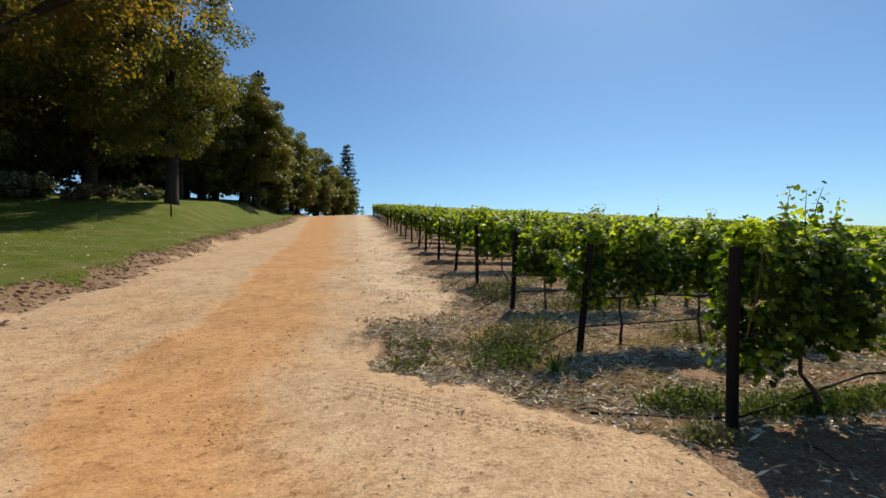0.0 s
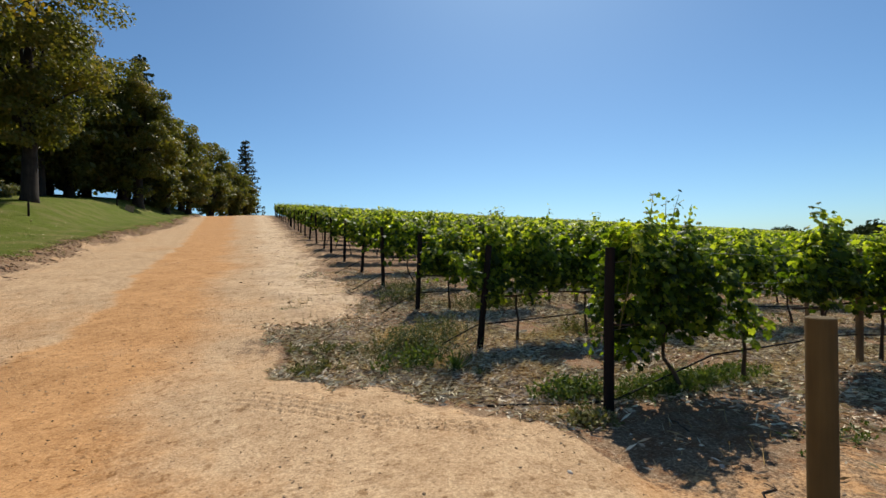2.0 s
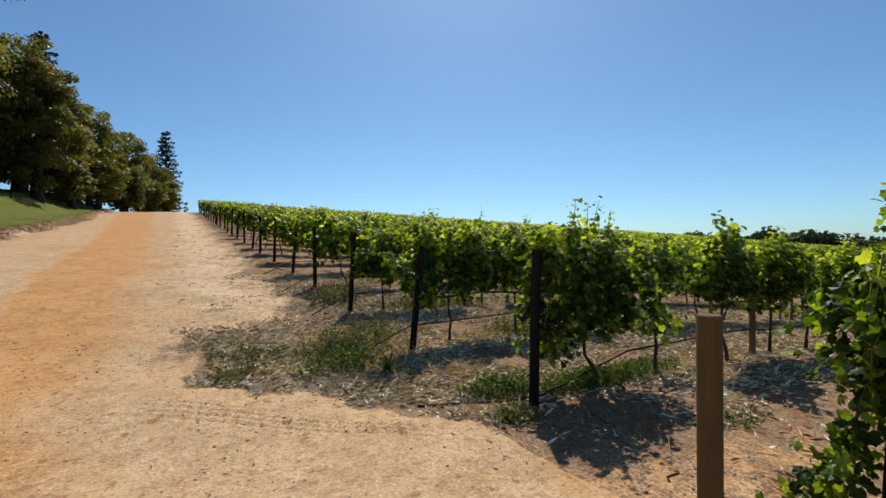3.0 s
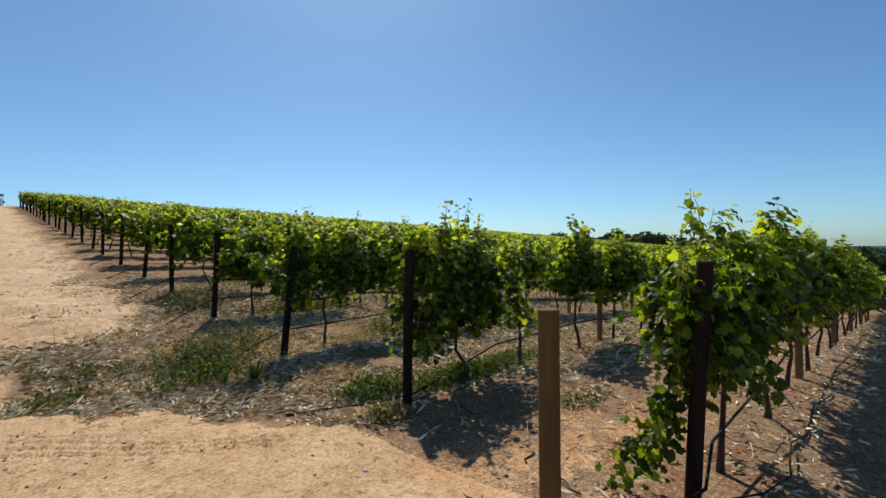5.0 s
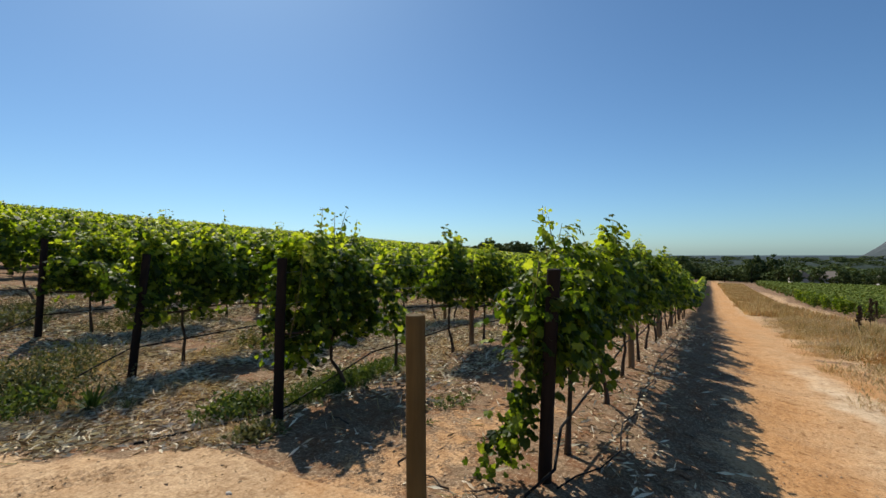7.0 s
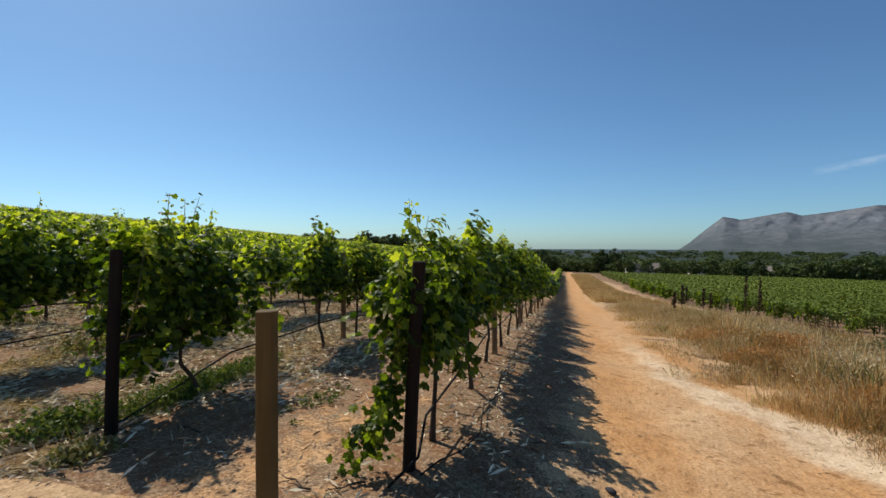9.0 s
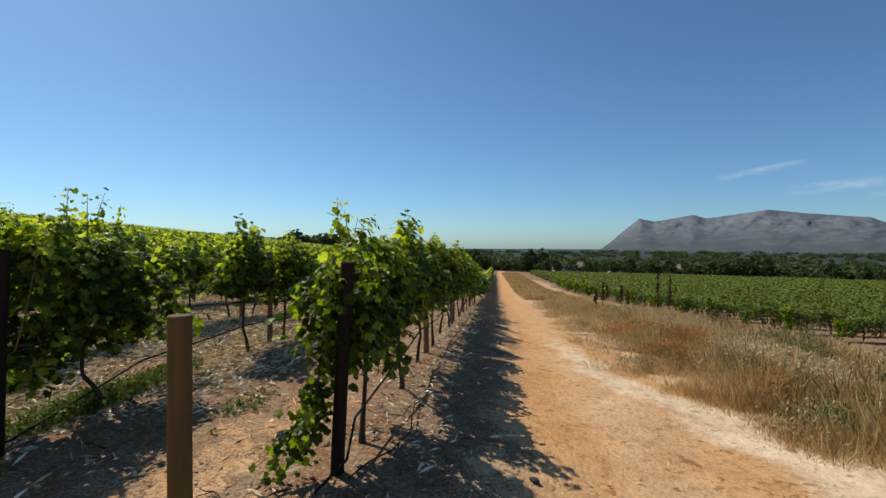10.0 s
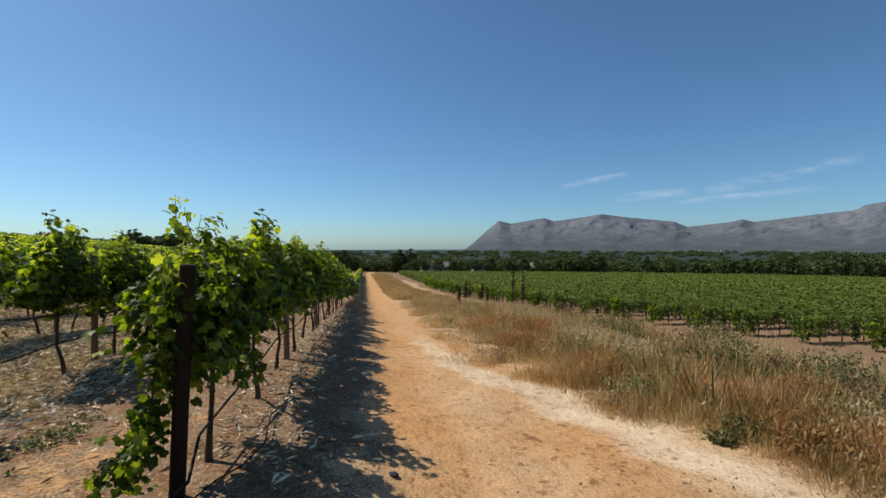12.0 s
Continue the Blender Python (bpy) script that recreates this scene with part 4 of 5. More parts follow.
for k in range(40):
    a = radians(58 + k * 0.75 + wr.uniform(-0.4, 0.4))
    d = 190 + wr.uniform(-10, 40)
    far_tree(d * math.sin(a), d * math.cos(a), wr.randrange(6), wr.uniform(0.45, 0.85))
wood_kinds = []
for k in range(4):
    r = np.random.default_rng(150 + k)
    p, nrm, tip, c = crown_places(r, 620, 6, 0.5, 9, 30)
    wood_kinds.append(leaves("wood_canopy", p, nrm, tip, 0.85 * r.uniform(0.6, 1.3, 620), PATCH_SHAPE, PATCH_FACES, far_leaf))
for k in range(1300):
    a = radians(wr.uniform(55, 152))
    d = 195 * (1 + 11.0 * wr.random() ** 1.8)
    x, y = d * math.sin(a), d * math.cos(a)
    ob = new("wood_canopy", wood_kinds[k % 4])
    s = wr.uniform(0.55, 1.1) * (1 + d / 1100)
    ob.matrix_basis = pose(x, y, float(land(x, y)) - 1, 0, 0, wr.uniform(0, 360)) @ Matrix.Diagonal((s * 1.6, s * 1.6, s * 0.75, 1))
    tagged(ob, "far dark woods on the hazy plain", "woods", "", "stuff")


def house(x, y, w, d, h, turn, label):
    base = new("house")
    bm = bmesh.new()
    box(bm, -w / 2, -d / 2, -1, w / 2, d / 2, h)
    part("wall", finish(bm, "wall", wall_white, False), base)
    bm = bmesh.new()
    v = [bm.verts.new(q) for q in ((-w / 2 - .4, -d / 2 - .4, h), (w / 2 + .4, -d / 2 - .4, h), (w / 2 + .4, d / 2 + .4, h), (-w / 2 - .4, d / 2 + .4, h), (-w / 2 + 1, 0, h + d * 0.4), (w / 2 - 1, 0, h + d * 0.4))]
    for f in ((0, 1, 5, 4), (1, 2, 5), (2, 3, 4, 5), (3, 0, 4), (3, 2, 1, 0)):
        bm.faces.new([v[q] for q in f])
    part("roof", finish(bm, "roof", roof_grey, False), base)
    bm = bmesh.new()
    box(bm, -0.5, -0.05, 0, 0.5, 0.05, 1.3)
    glass = finish(bm, "window", hose_mat, False)
    for k in range(max(1, int(w // 4))):
        o = part("window", glass, base)
        o.matrix_basis = pose(-w / 2 + 2 + 4 * k, -d / 2 - 0.02, 1.1)
        o = part("window", glass, base)
        o.matrix_basis = pose(-w / 2 + 2 + 4 * k, d / 2 + 0.02, 1.1)
    base.matrix_basis = pose(x, y, float(land(x, y)), 0, 0, turn)
    return tagged(base, label, "house", "houses among the trees")


for bear, d, w, turn in ((97.9, 182, 4.5, 10), (99.9, 184, 6, 80), (104.2, 190, 5, 20), (105.1, 236, 11, 12), (110.5, 192, 4.5, 60), (112, 260, 9, 30), (118, 250, 8, 10), (143, 250, 8, 10)):
    house(d * math.sin(radians(bear)), d * math.cos(radians(bear)), w, 5, 2.6, turn, "white low farmhouse with a grey roof among dark trees")


def specks(name, count, near, far, b0, b1, lift, material, label):
    """Small far buildings, too many and too far to count."""
    q = random.Random(count)
    bm = bmesh.new()
    for k in range(count):
        a, d = radians(q.uniform(b0, b1)), q.uniform(near, far)
        x, y, w, h = d * math.sin(a), d * math.cos(a), q.uniform(3, 9), q.uniform(1.5, 3)
        z = float(land(x, y)) + lift(d) * q.random()
        box(bm, x - w / 2, y - w / 3, z - 4, x + w / 2, y + w / 3, z + h)
    return tagged(new(name, finish(bm, name, material, False)), label, "buildings", "", "stuff")


specks("far_buildings", 60, 2500, 3100, 104, 152, lambda d: 16, far_wall, "pale far houses along the mountain's foot")
specks("far_buildings", 60, 1500, 3200, 78, 103, lambda d: 2, far_wall, "pale far buildings on the hazy plain")

# thin high cirrus beyond the mountains
cloud = Mat("cirrus", 1.0, 0.0)
cloud.colour((0.9, 0.92, 0.95))
veil = cloud.t.nodes.new("ShaderNodeBsdfTransparent")
blend = cloud.t.nodes.new("ShaderNodeMixShader")
shape = cloud.t.nodes.new("ShaderNodeAttribute")
shape.attribute_name = "veil"
fleck = cloud.noise(0.0035, 6, 0.6, (1, 1, 3.5))
cloud.link(cloud.math("MULTIPLY", cloud.math("MULTIPLY", shape.outputs["Fac"], cloud.grey(fleck, 0.38, 0.75)), 0.55), blend.inputs[0])
cloud.link(veil.outputs[0], blend.inputs[1])
# emission stands in for sunlight on the cloud
glow = cloud.t.nodes.new("ShaderNodeEmission")
glow.inputs[0].default_value = (0.62, 0.72, 0.85, 1)
cloud.link(glow.outputs[0], blend.inputs[2])
cloud.link(blend.outputs[0], cloud.t.nodes["Material Output"].inputs["Surface"])
for b0, e0, b1, e1, wide in ((114, 7.2, 122, 8.3, 0.45), (120, 5.6, 128.5, 6.0, 0.6), (129, 5.9, 142.5, 8.2, 0.7), (126, 4.9, 140, 5.6, 0.4)):
    cells, lanes = 40, 9
    co, val = [], []
    for j in range(lanes):
        for i in range(cells):
            u, v = i / (cells - 1), j / (lanes - 1) * 2 - 1
            a = radians(b0 + (b1 - b0) * u)
            e = radians(e0 + (e1 - e0) * u + v * wide)
            co.append((4700 * math.sin(a), 4700 * math.cos(a), 4700 * math.tan(e)))
            val.append(max(0.0, (1 - v * v)) * math.sin(math.pi * u) ** 0.6)
    i, j = np.meshgrid(np.arange(cells - 1), np.arange(lanes - 1))
    a = (j * cells + i).ravel()
    me = mesh_from("cirrus_cloud", np.array(co), np.stack([a, a + 1, a + cells + 1, a + cells], -1), cloud.m, True)
    me.attributes.new("veil", "FLOAT", "POINT").data.foreach_set("value", np.array(val, np.float32))
    tagged(new("cirrus_cloud", me), "thin white streak of high cirrus cloud", "cloud", "", "structure")


# ---------------- dry verge, weeds and litter ----------------
def on_ground(x, y):
    return rough_land(x, y)


def blades(name, x, y, height, width, material, label, category, lean=0.35, seed=3):
    r = np.random.default_rng(seed)
    n = len(x)
    p = np.stack([x, y, on_ground(x, y) - 0.02], -1)
    tip = np.stack([r.normal(0, lean, n), r.normal(0, lean, n), np.ones(n)], -1)
    nrm = np.stack([r.normal(0, 1, n), r.normal(0, 1, n), r.normal(0, 0.2, n)], -1)
    ob = new(name, leaves(name, p, nrm, tip, height, BLADE_SHAPE, BLADE_FACES, material, width))
    return tagged(ob, label, category, "", "stuff")


def verge_places(r, n, x0, x1, power, clumpy):
    x = x0 + (x1 - x0) * r.random(n) ** power
    u = r.random(n) ** 1.35
    edge = np.interp(x, GRASS_X, GRASS_Y) + 0.2 * np.sin(2.7 * x) * np.sin(0.9 * x + 1) + r.normal(0, 0.1, n)
    y = edge - u * np.minimum(np.interp(x, [0, 20, 130], [10.0, 11.0, 8]), edge - np.interp(x, FIELD_X, FIELD_Y) - 3.0)
    keep = (np.sin(1.9 * x + 0.7 * y) * np.sin(1.3 * y - 0.6 * x + 2) + 0.5 * np.sin(4.1 * x) * np.sin(3.7 * y)) > clumpy + 0.3 * (u < 0.03)
    return x[keep], y[keep]


def verge_height(x, y):
    """The dry grass stands low along the track and higher, in waves, behind."""
    off = np.interp(x, GRASS_X, GRASS_Y) - y
    return (0.11 + 0.15 * smooth(0.0, 2.0, off)) * (1 + 0.45 * np.sin(1.1 * x + 0.9 * y) * np.sin(0.8 * x - 1.3 * y) + 0.3 * np.sin(2.9 * x + 1.7 * y) * np.sin(2.1 * y - 1.9 * x))


r = np.random.default_rng(5)
russet = leaf_material("russet_grass", [(0.0, (0.17, 0.14, 0.055)), (0.3, (0.3, 0.2, 0.085)), (0.6, (0.46, 0.26, 0.11)), (1.0, (0.62, 0.41, 0.2))], 0.4, 0.7, 0.15, (1.2, 1.0, 0.7), 0.6)
green_weed = leaf_material("green_weed", [(0.0, (0.04, 0.072, 0.02)), (0.6, (0.085, 0.13, 0.034)), (1.0, (0.18, 0.21, 0.062))], 0.3, 0.6, 0.15)
grey_green = leaf_material("grey_green_weed", [(0.0, (0.08, 0.088, 0.034)), (0.6, (0.15, 0.148, 0.06)), (1.0, (0.28, 0.25, 0.125))], 0.25, 0.7, 0.2)
CURVED = np.array([(-0.5, 0, 0), (0.5, 0, 0), (0.42, 0.45, 0.03), (-0.42, 0.45, 0.03), (0.25, 0.8, 0.14), (-0.25, 0.8, 0.14), (0, 1, 0.27)])
CURVED_FACES = np.array([(0, 1, 2), (0, 2, 3), (3, 2, 4), (3, 4, 5), (5, 4, 6)])


def tufts(x, y, height, each, material, label, seed, spread=0.09, width=0.03):
    """Tussocks of dry grass: blades that fan out from each foot."""
    q = np.random.default_rng(seed)
    n = len(x) * each
    foot = np.repeat(np.arange(len(x)), each)
    out = unit(q.normal(0, 1, (n, 2))) * q.random((n, 1)) ** 0.6
    wide = np.repeat(q.uniform(0.6, 1.6, len(x)) * spread, each)
    px, py = x[foot] + out[:, 0] * wide, y[foot] + out[:, 1] * wide
    wind = np.stack([np.sin(0.9 * px + 0.4 * py), np.cos(0.7 * py - 0.5 * px)], -1) * 0.25
    tip = np.concatenate([out * q.uniform(0.3, 1.7, (n, 1)) + wind + q.normal(0, 0.3, (n, 2)), np.ones((n, 1))], 1)
    nrm = np.concatenate([-out + q.normal(0, 0.5, (n, 2)), np.full((n, 1), 0.5)], 1)
    size = height[foot] * q.uniform(0.4, 1.2, n)
    me = leaves("dry_grass", np.stack([px, py, on_ground(px, py) - 0.02], -1), nrm, tip, size, CURVED, CURVED_FACES, material, width)
    return tagged(new("dry_grass", me), label, "grass", "", "stuff")


for mat, count, clumpy, each, tall, width, label, seed in (
        (straw, 8000, -0.5, 16, 1.1, 0.034, "straw-coloured tussocks of dry grass on the verge", 31), (russet, 8500, -0.3, 15, 0.95, 0.038, "russet brown tussocks of dry grass on the verge", 32),
        (grey_green, 5200, 0.0, 13, 1.0, 0.045, "grey-green weeds among the dry grass", 33), (green_weed, 2600, 0.2, 13, 0.95, 0.05, "dark green weeds among the dry grass", 34)):
    x, y = verge_places(r, count, 2.2, 30, 1.5, clumpy)
    if mat in (grey_green, green_weed):
        x, y = x + 0.9, y - 0.6
    tufts(x, y, tall * verge_height(x, y) * r.lognormal(0, 0.25, len(x)), each, mat, label, seed)
x, y = verge_places(r, 50000, 2.2, 42, 1.6, -0.6)
blades("dry_grass", x, y, 0.55 * verge_height(x, y) * r.uniform(0.35, 1.25, len(x)), 0.04, russet, "matted low dry grass on the verge", "grass", 0.9, 1)
x, y = verge_places(r, 30000, 20, 45, 1.2, -0.4)
blades("dry_grass", x, y, verge_height(x, y) * r.uniform(0.35, 1.15, len(x)), 0.04, straw, "tall straw-coloured dry grass on the verge", "grass", 0.65, 2)
x, y = verge_places(r, 50000, 40, 135, 1.0, -0.5)
blades("dry_grass", x, y, 0.5 * r.uniform(0.4, 1.2, len(x)), 0.12, straw, "far straw-coloured dry grass along the track", "grass", 0.4, 4)
x, y = verge_places(r, 40000, 40, 135, 1.0, 0.0)
blades("dry_grass", x, y, 0.5 * r.uniform(0.4, 1.2, len(x)), 0.12, russet, "far russet dry grass along the track", "grass", 0.4, 5)
# the nearest part of the verge, at the bend of the track
for mat, count, seed, label in ((straw, 1100, 31, "straw-coloured dry grass at the bend of the track"), (russet, 1500, 32, "russet brown dry grass at the bend of the track"), (grey_green, 420, 33, "grey-green weeds at the bend of the track")):
    x = 2.4 + 4.2 * r.random(count)
    off = 3.0 * r.random(count) ** 1.1
    y = np.interp(x, GRASS_X, GRASS_Y) - off + 0.12 * np.sin(3.1 * x) + r.normal(0, 0.06, count)
    keep = np.sin(2.9 * x + 1.3 * y + seed) * np.sin(2.3 * y - 1.7 * x + seed) > -0.3 - 0.2 * (mat is straw) + 0.4 * (off < 0.25)
    x, y = x[keep], y[keep]
    tufts(x, y, (0.12 + 0.13 * smooth(0, 1.0, off[keep])) * r.lognormal(0, 0.3, len(x)), 30, mat, label, seed + 10, 0.15, 0.03)
# fluffy seed heads
x, y = verge_places(r, 60000, 2.6, 34, 1.5, 0.0)
z = on_ground(x, y) + verge_height(x, y) * r.uniform(0.7, 1.2, len(x))
seed_head = leaf_material("pale_seed_head", [(0.0, (0.3, 0.2, 0.1)), (0.5, (0.5, 0.38, 0.22)), (1.0, (0.72, 0.61, 0.44))], 0.35, 0.8, 0.1, (1.1, 1.0, 0.8), 0.5)
ob = new("seed_heads", leaves("seed_heads", np.stack([x, y, z], -1), r.normal(0, 1, (len(x), 3)), r.normal(0, 0.35, (len(x), 3)) + np.array([0, 0, 1]), 0.07 * r.uniform(0.4, 1.2, len(x)), PATCH_SHAPE, PATCH_FACES, seed_head, 0.3))
tagged(ob, "pale fluffy seed heads over the dry grass", "grass", "", "stuff")
for mat, spots, label, seed in ((seed_head, ((6.2, -5.0, 0.7), (7.4, -4.9, 0.8), (9.2, -5.2, 1.0), (5.4, -5.2, 0.35), (11.5, -5.0, 1.0), (14.5, -5.6, 1.2), (3.3, -5.0, 0.3), (8.0, -7.4, 0.8)), "cream-white fluffy grass heads in a dense patch", 71),
                                (russet, ((3.6, -4.3, 0.45), (4.2, -4.6, 0.4), (3.2, -4.6, 0.4), (5.0, -4.6, 0.4), (6.3, -3.6, 0.5), (8.8, -3.4, 0.7), (12.0, -3.6, 1.0), (4.6, -5.3, 0.4), (10.5, -4.4, 0.8)), "fuzzy russet heads of dry grass in a dense patch", 72)):
    q = np.random.default_rng(seed)
    for cx, cy, wide in spots:
        n = int(5200 * wide)
        x, y = cx + q.normal(0, 0.5, n) * wide, cy + q.normal(0, 0.5, n) * wide * 0.7
        keep = y < np.interp(x, GRASS_X, GRASS_Y) - 0.15
        x, y = x[keep], y[keep]
        n = len(x)
        z = on_ground(x, y) + verge_height(x, y) * q.uniform(0.25, 1.25, n)
        ob = new("grass_heads", leaves("grass_heads", np.stack([x, y, z], -1), q.normal(0, 1, (n, 3)), q.normal(0, 0.6, (n, 3)) + np.array([0, 0, 0.8]), 0.065 * q.uniform(0.4, 1.3, n), PATCH_SHAPE, PATCH_FACES, mat, 0.3))
        tagged(ob, label, "grass", "", "stuff")

# straw and dead leaves under the vines
for count, lo, hi, w, z_up in ((220000, 0.04, 0.15, 0.095, 0.032), (50000, 0.025, 0.065, 0.5, 0.026)):
    x = 0.2 + 20 * r.random(count) ** 1.5
    y = -0.7 + 15 * r.random(count) ** 1.25
    keep = (sand_zone(x, y) < 0.75 * r.random(count)) & (np.sin(2.2 * x + 1.1 * y) * np.sin(1.7 * y - 0.9 * x) > -0.8 + 0.5 * r.random(count))
    bare = (x > 2.3) & (np.abs(y - 1.6 + 0.2 * np.sin(1.7 * x)) < 0.6) & (r.random(count) < 0.9)
    # pale litter thinned inside the vines' shadows, to make the shade darker
    keep = keep & ((np.hypot((x - 3.6) / 1.3, (y - 2.6) / 0.6) > 1) | (r.random(count) < 0.3))
    keep = keep & ~bare & ((y > 1.1) | (r.random(count) < 0.22)) & ((y > 0.15) | (r.random(count) < 0.12)) & ((np.hypot((x - 2.9) / 0.9, (y - 2.4) / 0.75) > 1) | (r.random(count) < 0.25))
    x, y = x[keep], y[keep]
    n = len(x)
    p = np.stack([x, y, on_ground(x, y) + r.uniform(0.003, z_up, n)], -1)
    ob = new("straw_litter", leaves("straw_litter", p, r.normal(0, 0.32, (n, 3)) + np.array([0, 0, 1]), r.normal(0, 1, (n, 3)) * np.array([1, 1, 0.1]), r.uniform(lo, hi, n), PATCH_SHAPE, PATCH_FACES, litter_mat, w))
    tagged(ob, "pale straw and dead vine leaves strewn under the rows", "litter", "", "stuff")
n = 52000
x, y = 0.5 + 9 * r.random(n) ** 1.2, 3.3 + 6.5 * r.random(n) ** 1.2
keep = (sand_zone(x, y) < 0.6 * r.random(n)) & (np.sin(2.6 * x + 0.8 * y) * np.sin(1.9 * y - 1.2 * x) > -0.6 + 0.4 * r.random(n))
x, y = x[keep], y[keep]
n = len(x)
ob = new("straw_litter", leaves("straw_litter", np.stack([x, y, on_ground(x, y) + r.uniform(0.012, 0.022, n)], -1), r.normal(0, 0.1, (n, 3)) + np.array([0, 0, 1]), r.normal(0, 1, (n, 3)) * np.array([1, 1, 0.03]), r.uniform(0.04, 0.14, n), PATCH_SHAPE, PATCH_FACES, litter_mat, 0.09))
tagged(ob, "pale dry straw strewn between the weeds and posts", "litter", "", "stuff")
x, y = 0.6 + 20 * r.random(9000) ** 1.5, 1.5 + 16 * r.random(9000)
keep = (sand_zone(x, y) < 0.4) & (np.sin(1.7 * x + 0.4 * y) * np.sin(2.1 * y + 0.5 * x) > -0.1)
x, y = x[keep], y[keep]
blades("dry_grass", x, y, 0.13 * r.uniform(0.4, 1.3, len(x)), 0.05, straw, "short dry grass between the vine rows", "grass", 0.7, 8)

# grit and clods on the track
def clod_mesh(seed):
    bm = bmesh.new()
    bmesh.ops.create_icosphere(bm, subdivisions=1, radius=1)
    q = random.Random(seed)
    for v in bm.verts:
        v.co = v.co * q.uniform(0.7, 1.2)
        v.co.z *= 0.6
    return [tuple(v.co) for v in bm.verts], [tuple(v.index for v in f.verts) for f in bm.faces]


cv, cf = clod_mesh(3)
cv, cf = np.array(cv), np.array(cf)
n = 26000
x = -6 + 11 * r.random(n)
y = -4 + 18 * r.random(n) ** 1.2
keep = (sand_zone(x, y) > 0.2) & (r.random(n) < 0.25 + 0.75 * (np.sin(1.3 * x + 0.5 * y + 1) * np.sin(0.9 * y - 0.7 * x) > 0.1)) & (np.hypot(x, y) > 1.5)
x, y = x[keep], y[keep]
n = len(x)
size = 0.003 + 0.011 * r.random(n) ** 5
turn = r.uniform(0, 6.28, n)
c, s_ = np.cos(turn)[:, None], np.sin(turn)[:, None]
co = np.stack([cv[None, :, 0] * c - cv[None, :, 1] * s_, cv[None, :, 0] * s_ + cv[None, :, 1] * c, np.repeat(cv[None, :, 2], n, 0)], -1) * size[:, None, None]
co += np.stack([x, y, track_height(x, y) + size * 0.3], -1)[:, None]
f = cf[None] + (np.arange(n) * len(cv))[:, None, None]
tagged(new("track_gravel", mesh_from("track_gravel", co.reshape(-1, 3), f.reshape(-1, 3), stone_mat)), "scattered small stones and clods on the sandy track", "gravel", "", "stuff")


n = 22000
x = -5.5 + 9.5 * r.random(n)
y = -3.5 + 17 * r.random(n)
keep = (sand_zone(x, y) > 0.35) & (np.sin(1.9 * x + 0.8 * y + 0.6) * np.sin(1.4 * y - 1.1 * x) + 0.5 * np.sin(5.3 * x) * np.sin(4.1 * y) > 0.15 + 0.4 * r.random(n))
x, y = x[keep], y[keep]
n = len(x)
bits = leaf_material("dark_twig_bits", [(0.0, (0.07, 0.042, 0.023)), (0.7, (0.17, 0.105, 0.06)), (1.0, (0.32, 0.22, 0.13))], 0.0, 0.95, 0.03)
ob = new("twig_litter", leaves("twig_litter", np.stack([x, y, track_height(x, y) + 0.006], -1), r.normal(0, 0.3, (n, 3)) + np.array([0, 0, 1]), r.normal(0, 1, (n, 3)) * np.array([1, 1, 0.1]), 0.01 + 0.04 * r.random(n) ** 3, PATCH_SHAPE, PATCH_FACES, bits, 0.35))
tagged(ob, "scattered dark bits of twig and bark on the sandy track", "litter", "", "stuff")


def weed_clump(x, y, w, d, h, count, leaf, material, label, seed, upright=0.6):
    """Soft weeds: many small leaves on short stems over a patch."""
    r = np.random.default_rng(seed)
    base = new("weed_clump")
    z = gz(x, y)
    base.matrix_basis = pose(x, y, z)
    stems = max(10, count // 14)
    sx, sy = r.normal(0, 0.42, stems) * w, r.normal(0, 0.42, stems) * d
    sh = h * r.uniform(0.5, 1.15, stems) * np.exp(-0.5 * ((sx / w) ** 2 + (sy / d) ** 2))
    k = r.integers(0, stems, count)
    u = r.random(count)
    lean = r.normal(0, 0.3, (stems, 2))
    p = np.stack([sx[k] + lean[k, 0] * u * sh[k] + r.normal(0, 0.015, count), sy[k] + lean[k, 1] * u * sh[k] + r.normal(0, 0.015, count), u * sh[k] + 0.01], -1)
    p[:, 2] += rough_land(x + p[:, 0], y + p[:, 1]) - z
    tip = r.normal(0, 0.6, (count, 3)) + np.array([0, 0, upright])
    nrm = r.normal(0, 0.7, (count, 3)) + np.array([0, 0, 0.5])
    part("foliage", leaves("foliage", p, nrm, tip, leaf * r.uniform(0.5, 1.3, count), PATCH_SHAPE, PATCH_FACES, material, 0.6), base)
    return tagged(base, label, "weeds", "weeds by the vines")


WEED = "grey-green bushy weeds growing beside the track"
weed_clump(2.15, 6.0, 0.75, 0.6, 0.36, 4600, 0.042, weed_leaf, WEED, 1)
weed_clump(2.75, 6.75, 0.6, 0.45, 0.36, 2600, 0.042, weed_leaf, WEED, 2)
weed_clump(1.95, 5.4, 0.5, 0.3, 0.26, 1100, 0.05, green_weed, WEED, 3)
weed_clump(0.95, 6.5, 0.5, 0.35, 0.12, 450, 0.05, grey_green, "low dry grey-green weeds at the track's edge", 4)
weed_clump(0.75, 5.6, 0.45, 0.3, 0.13, 500, 0.05, grey_green, "low dry grey-green weeds at the track's edge", 5)
weed_clump(4.2, 3.5, 0.85, 0.28, 0.17, 3600, 0.042, green_weed, "low bright green weeds under the vines", 7)
weed_clump(3.05, 3.75, 0.45, 0.22, 0.22, 1500, 0.05, green_weed, "low bright green weeds under the vines", 8)
weed_clump(5.3, 3.65, 0.6, 0.25, 0.14, 1500, 0.04, green_weed, "low bright green weeds under the vines", 9)
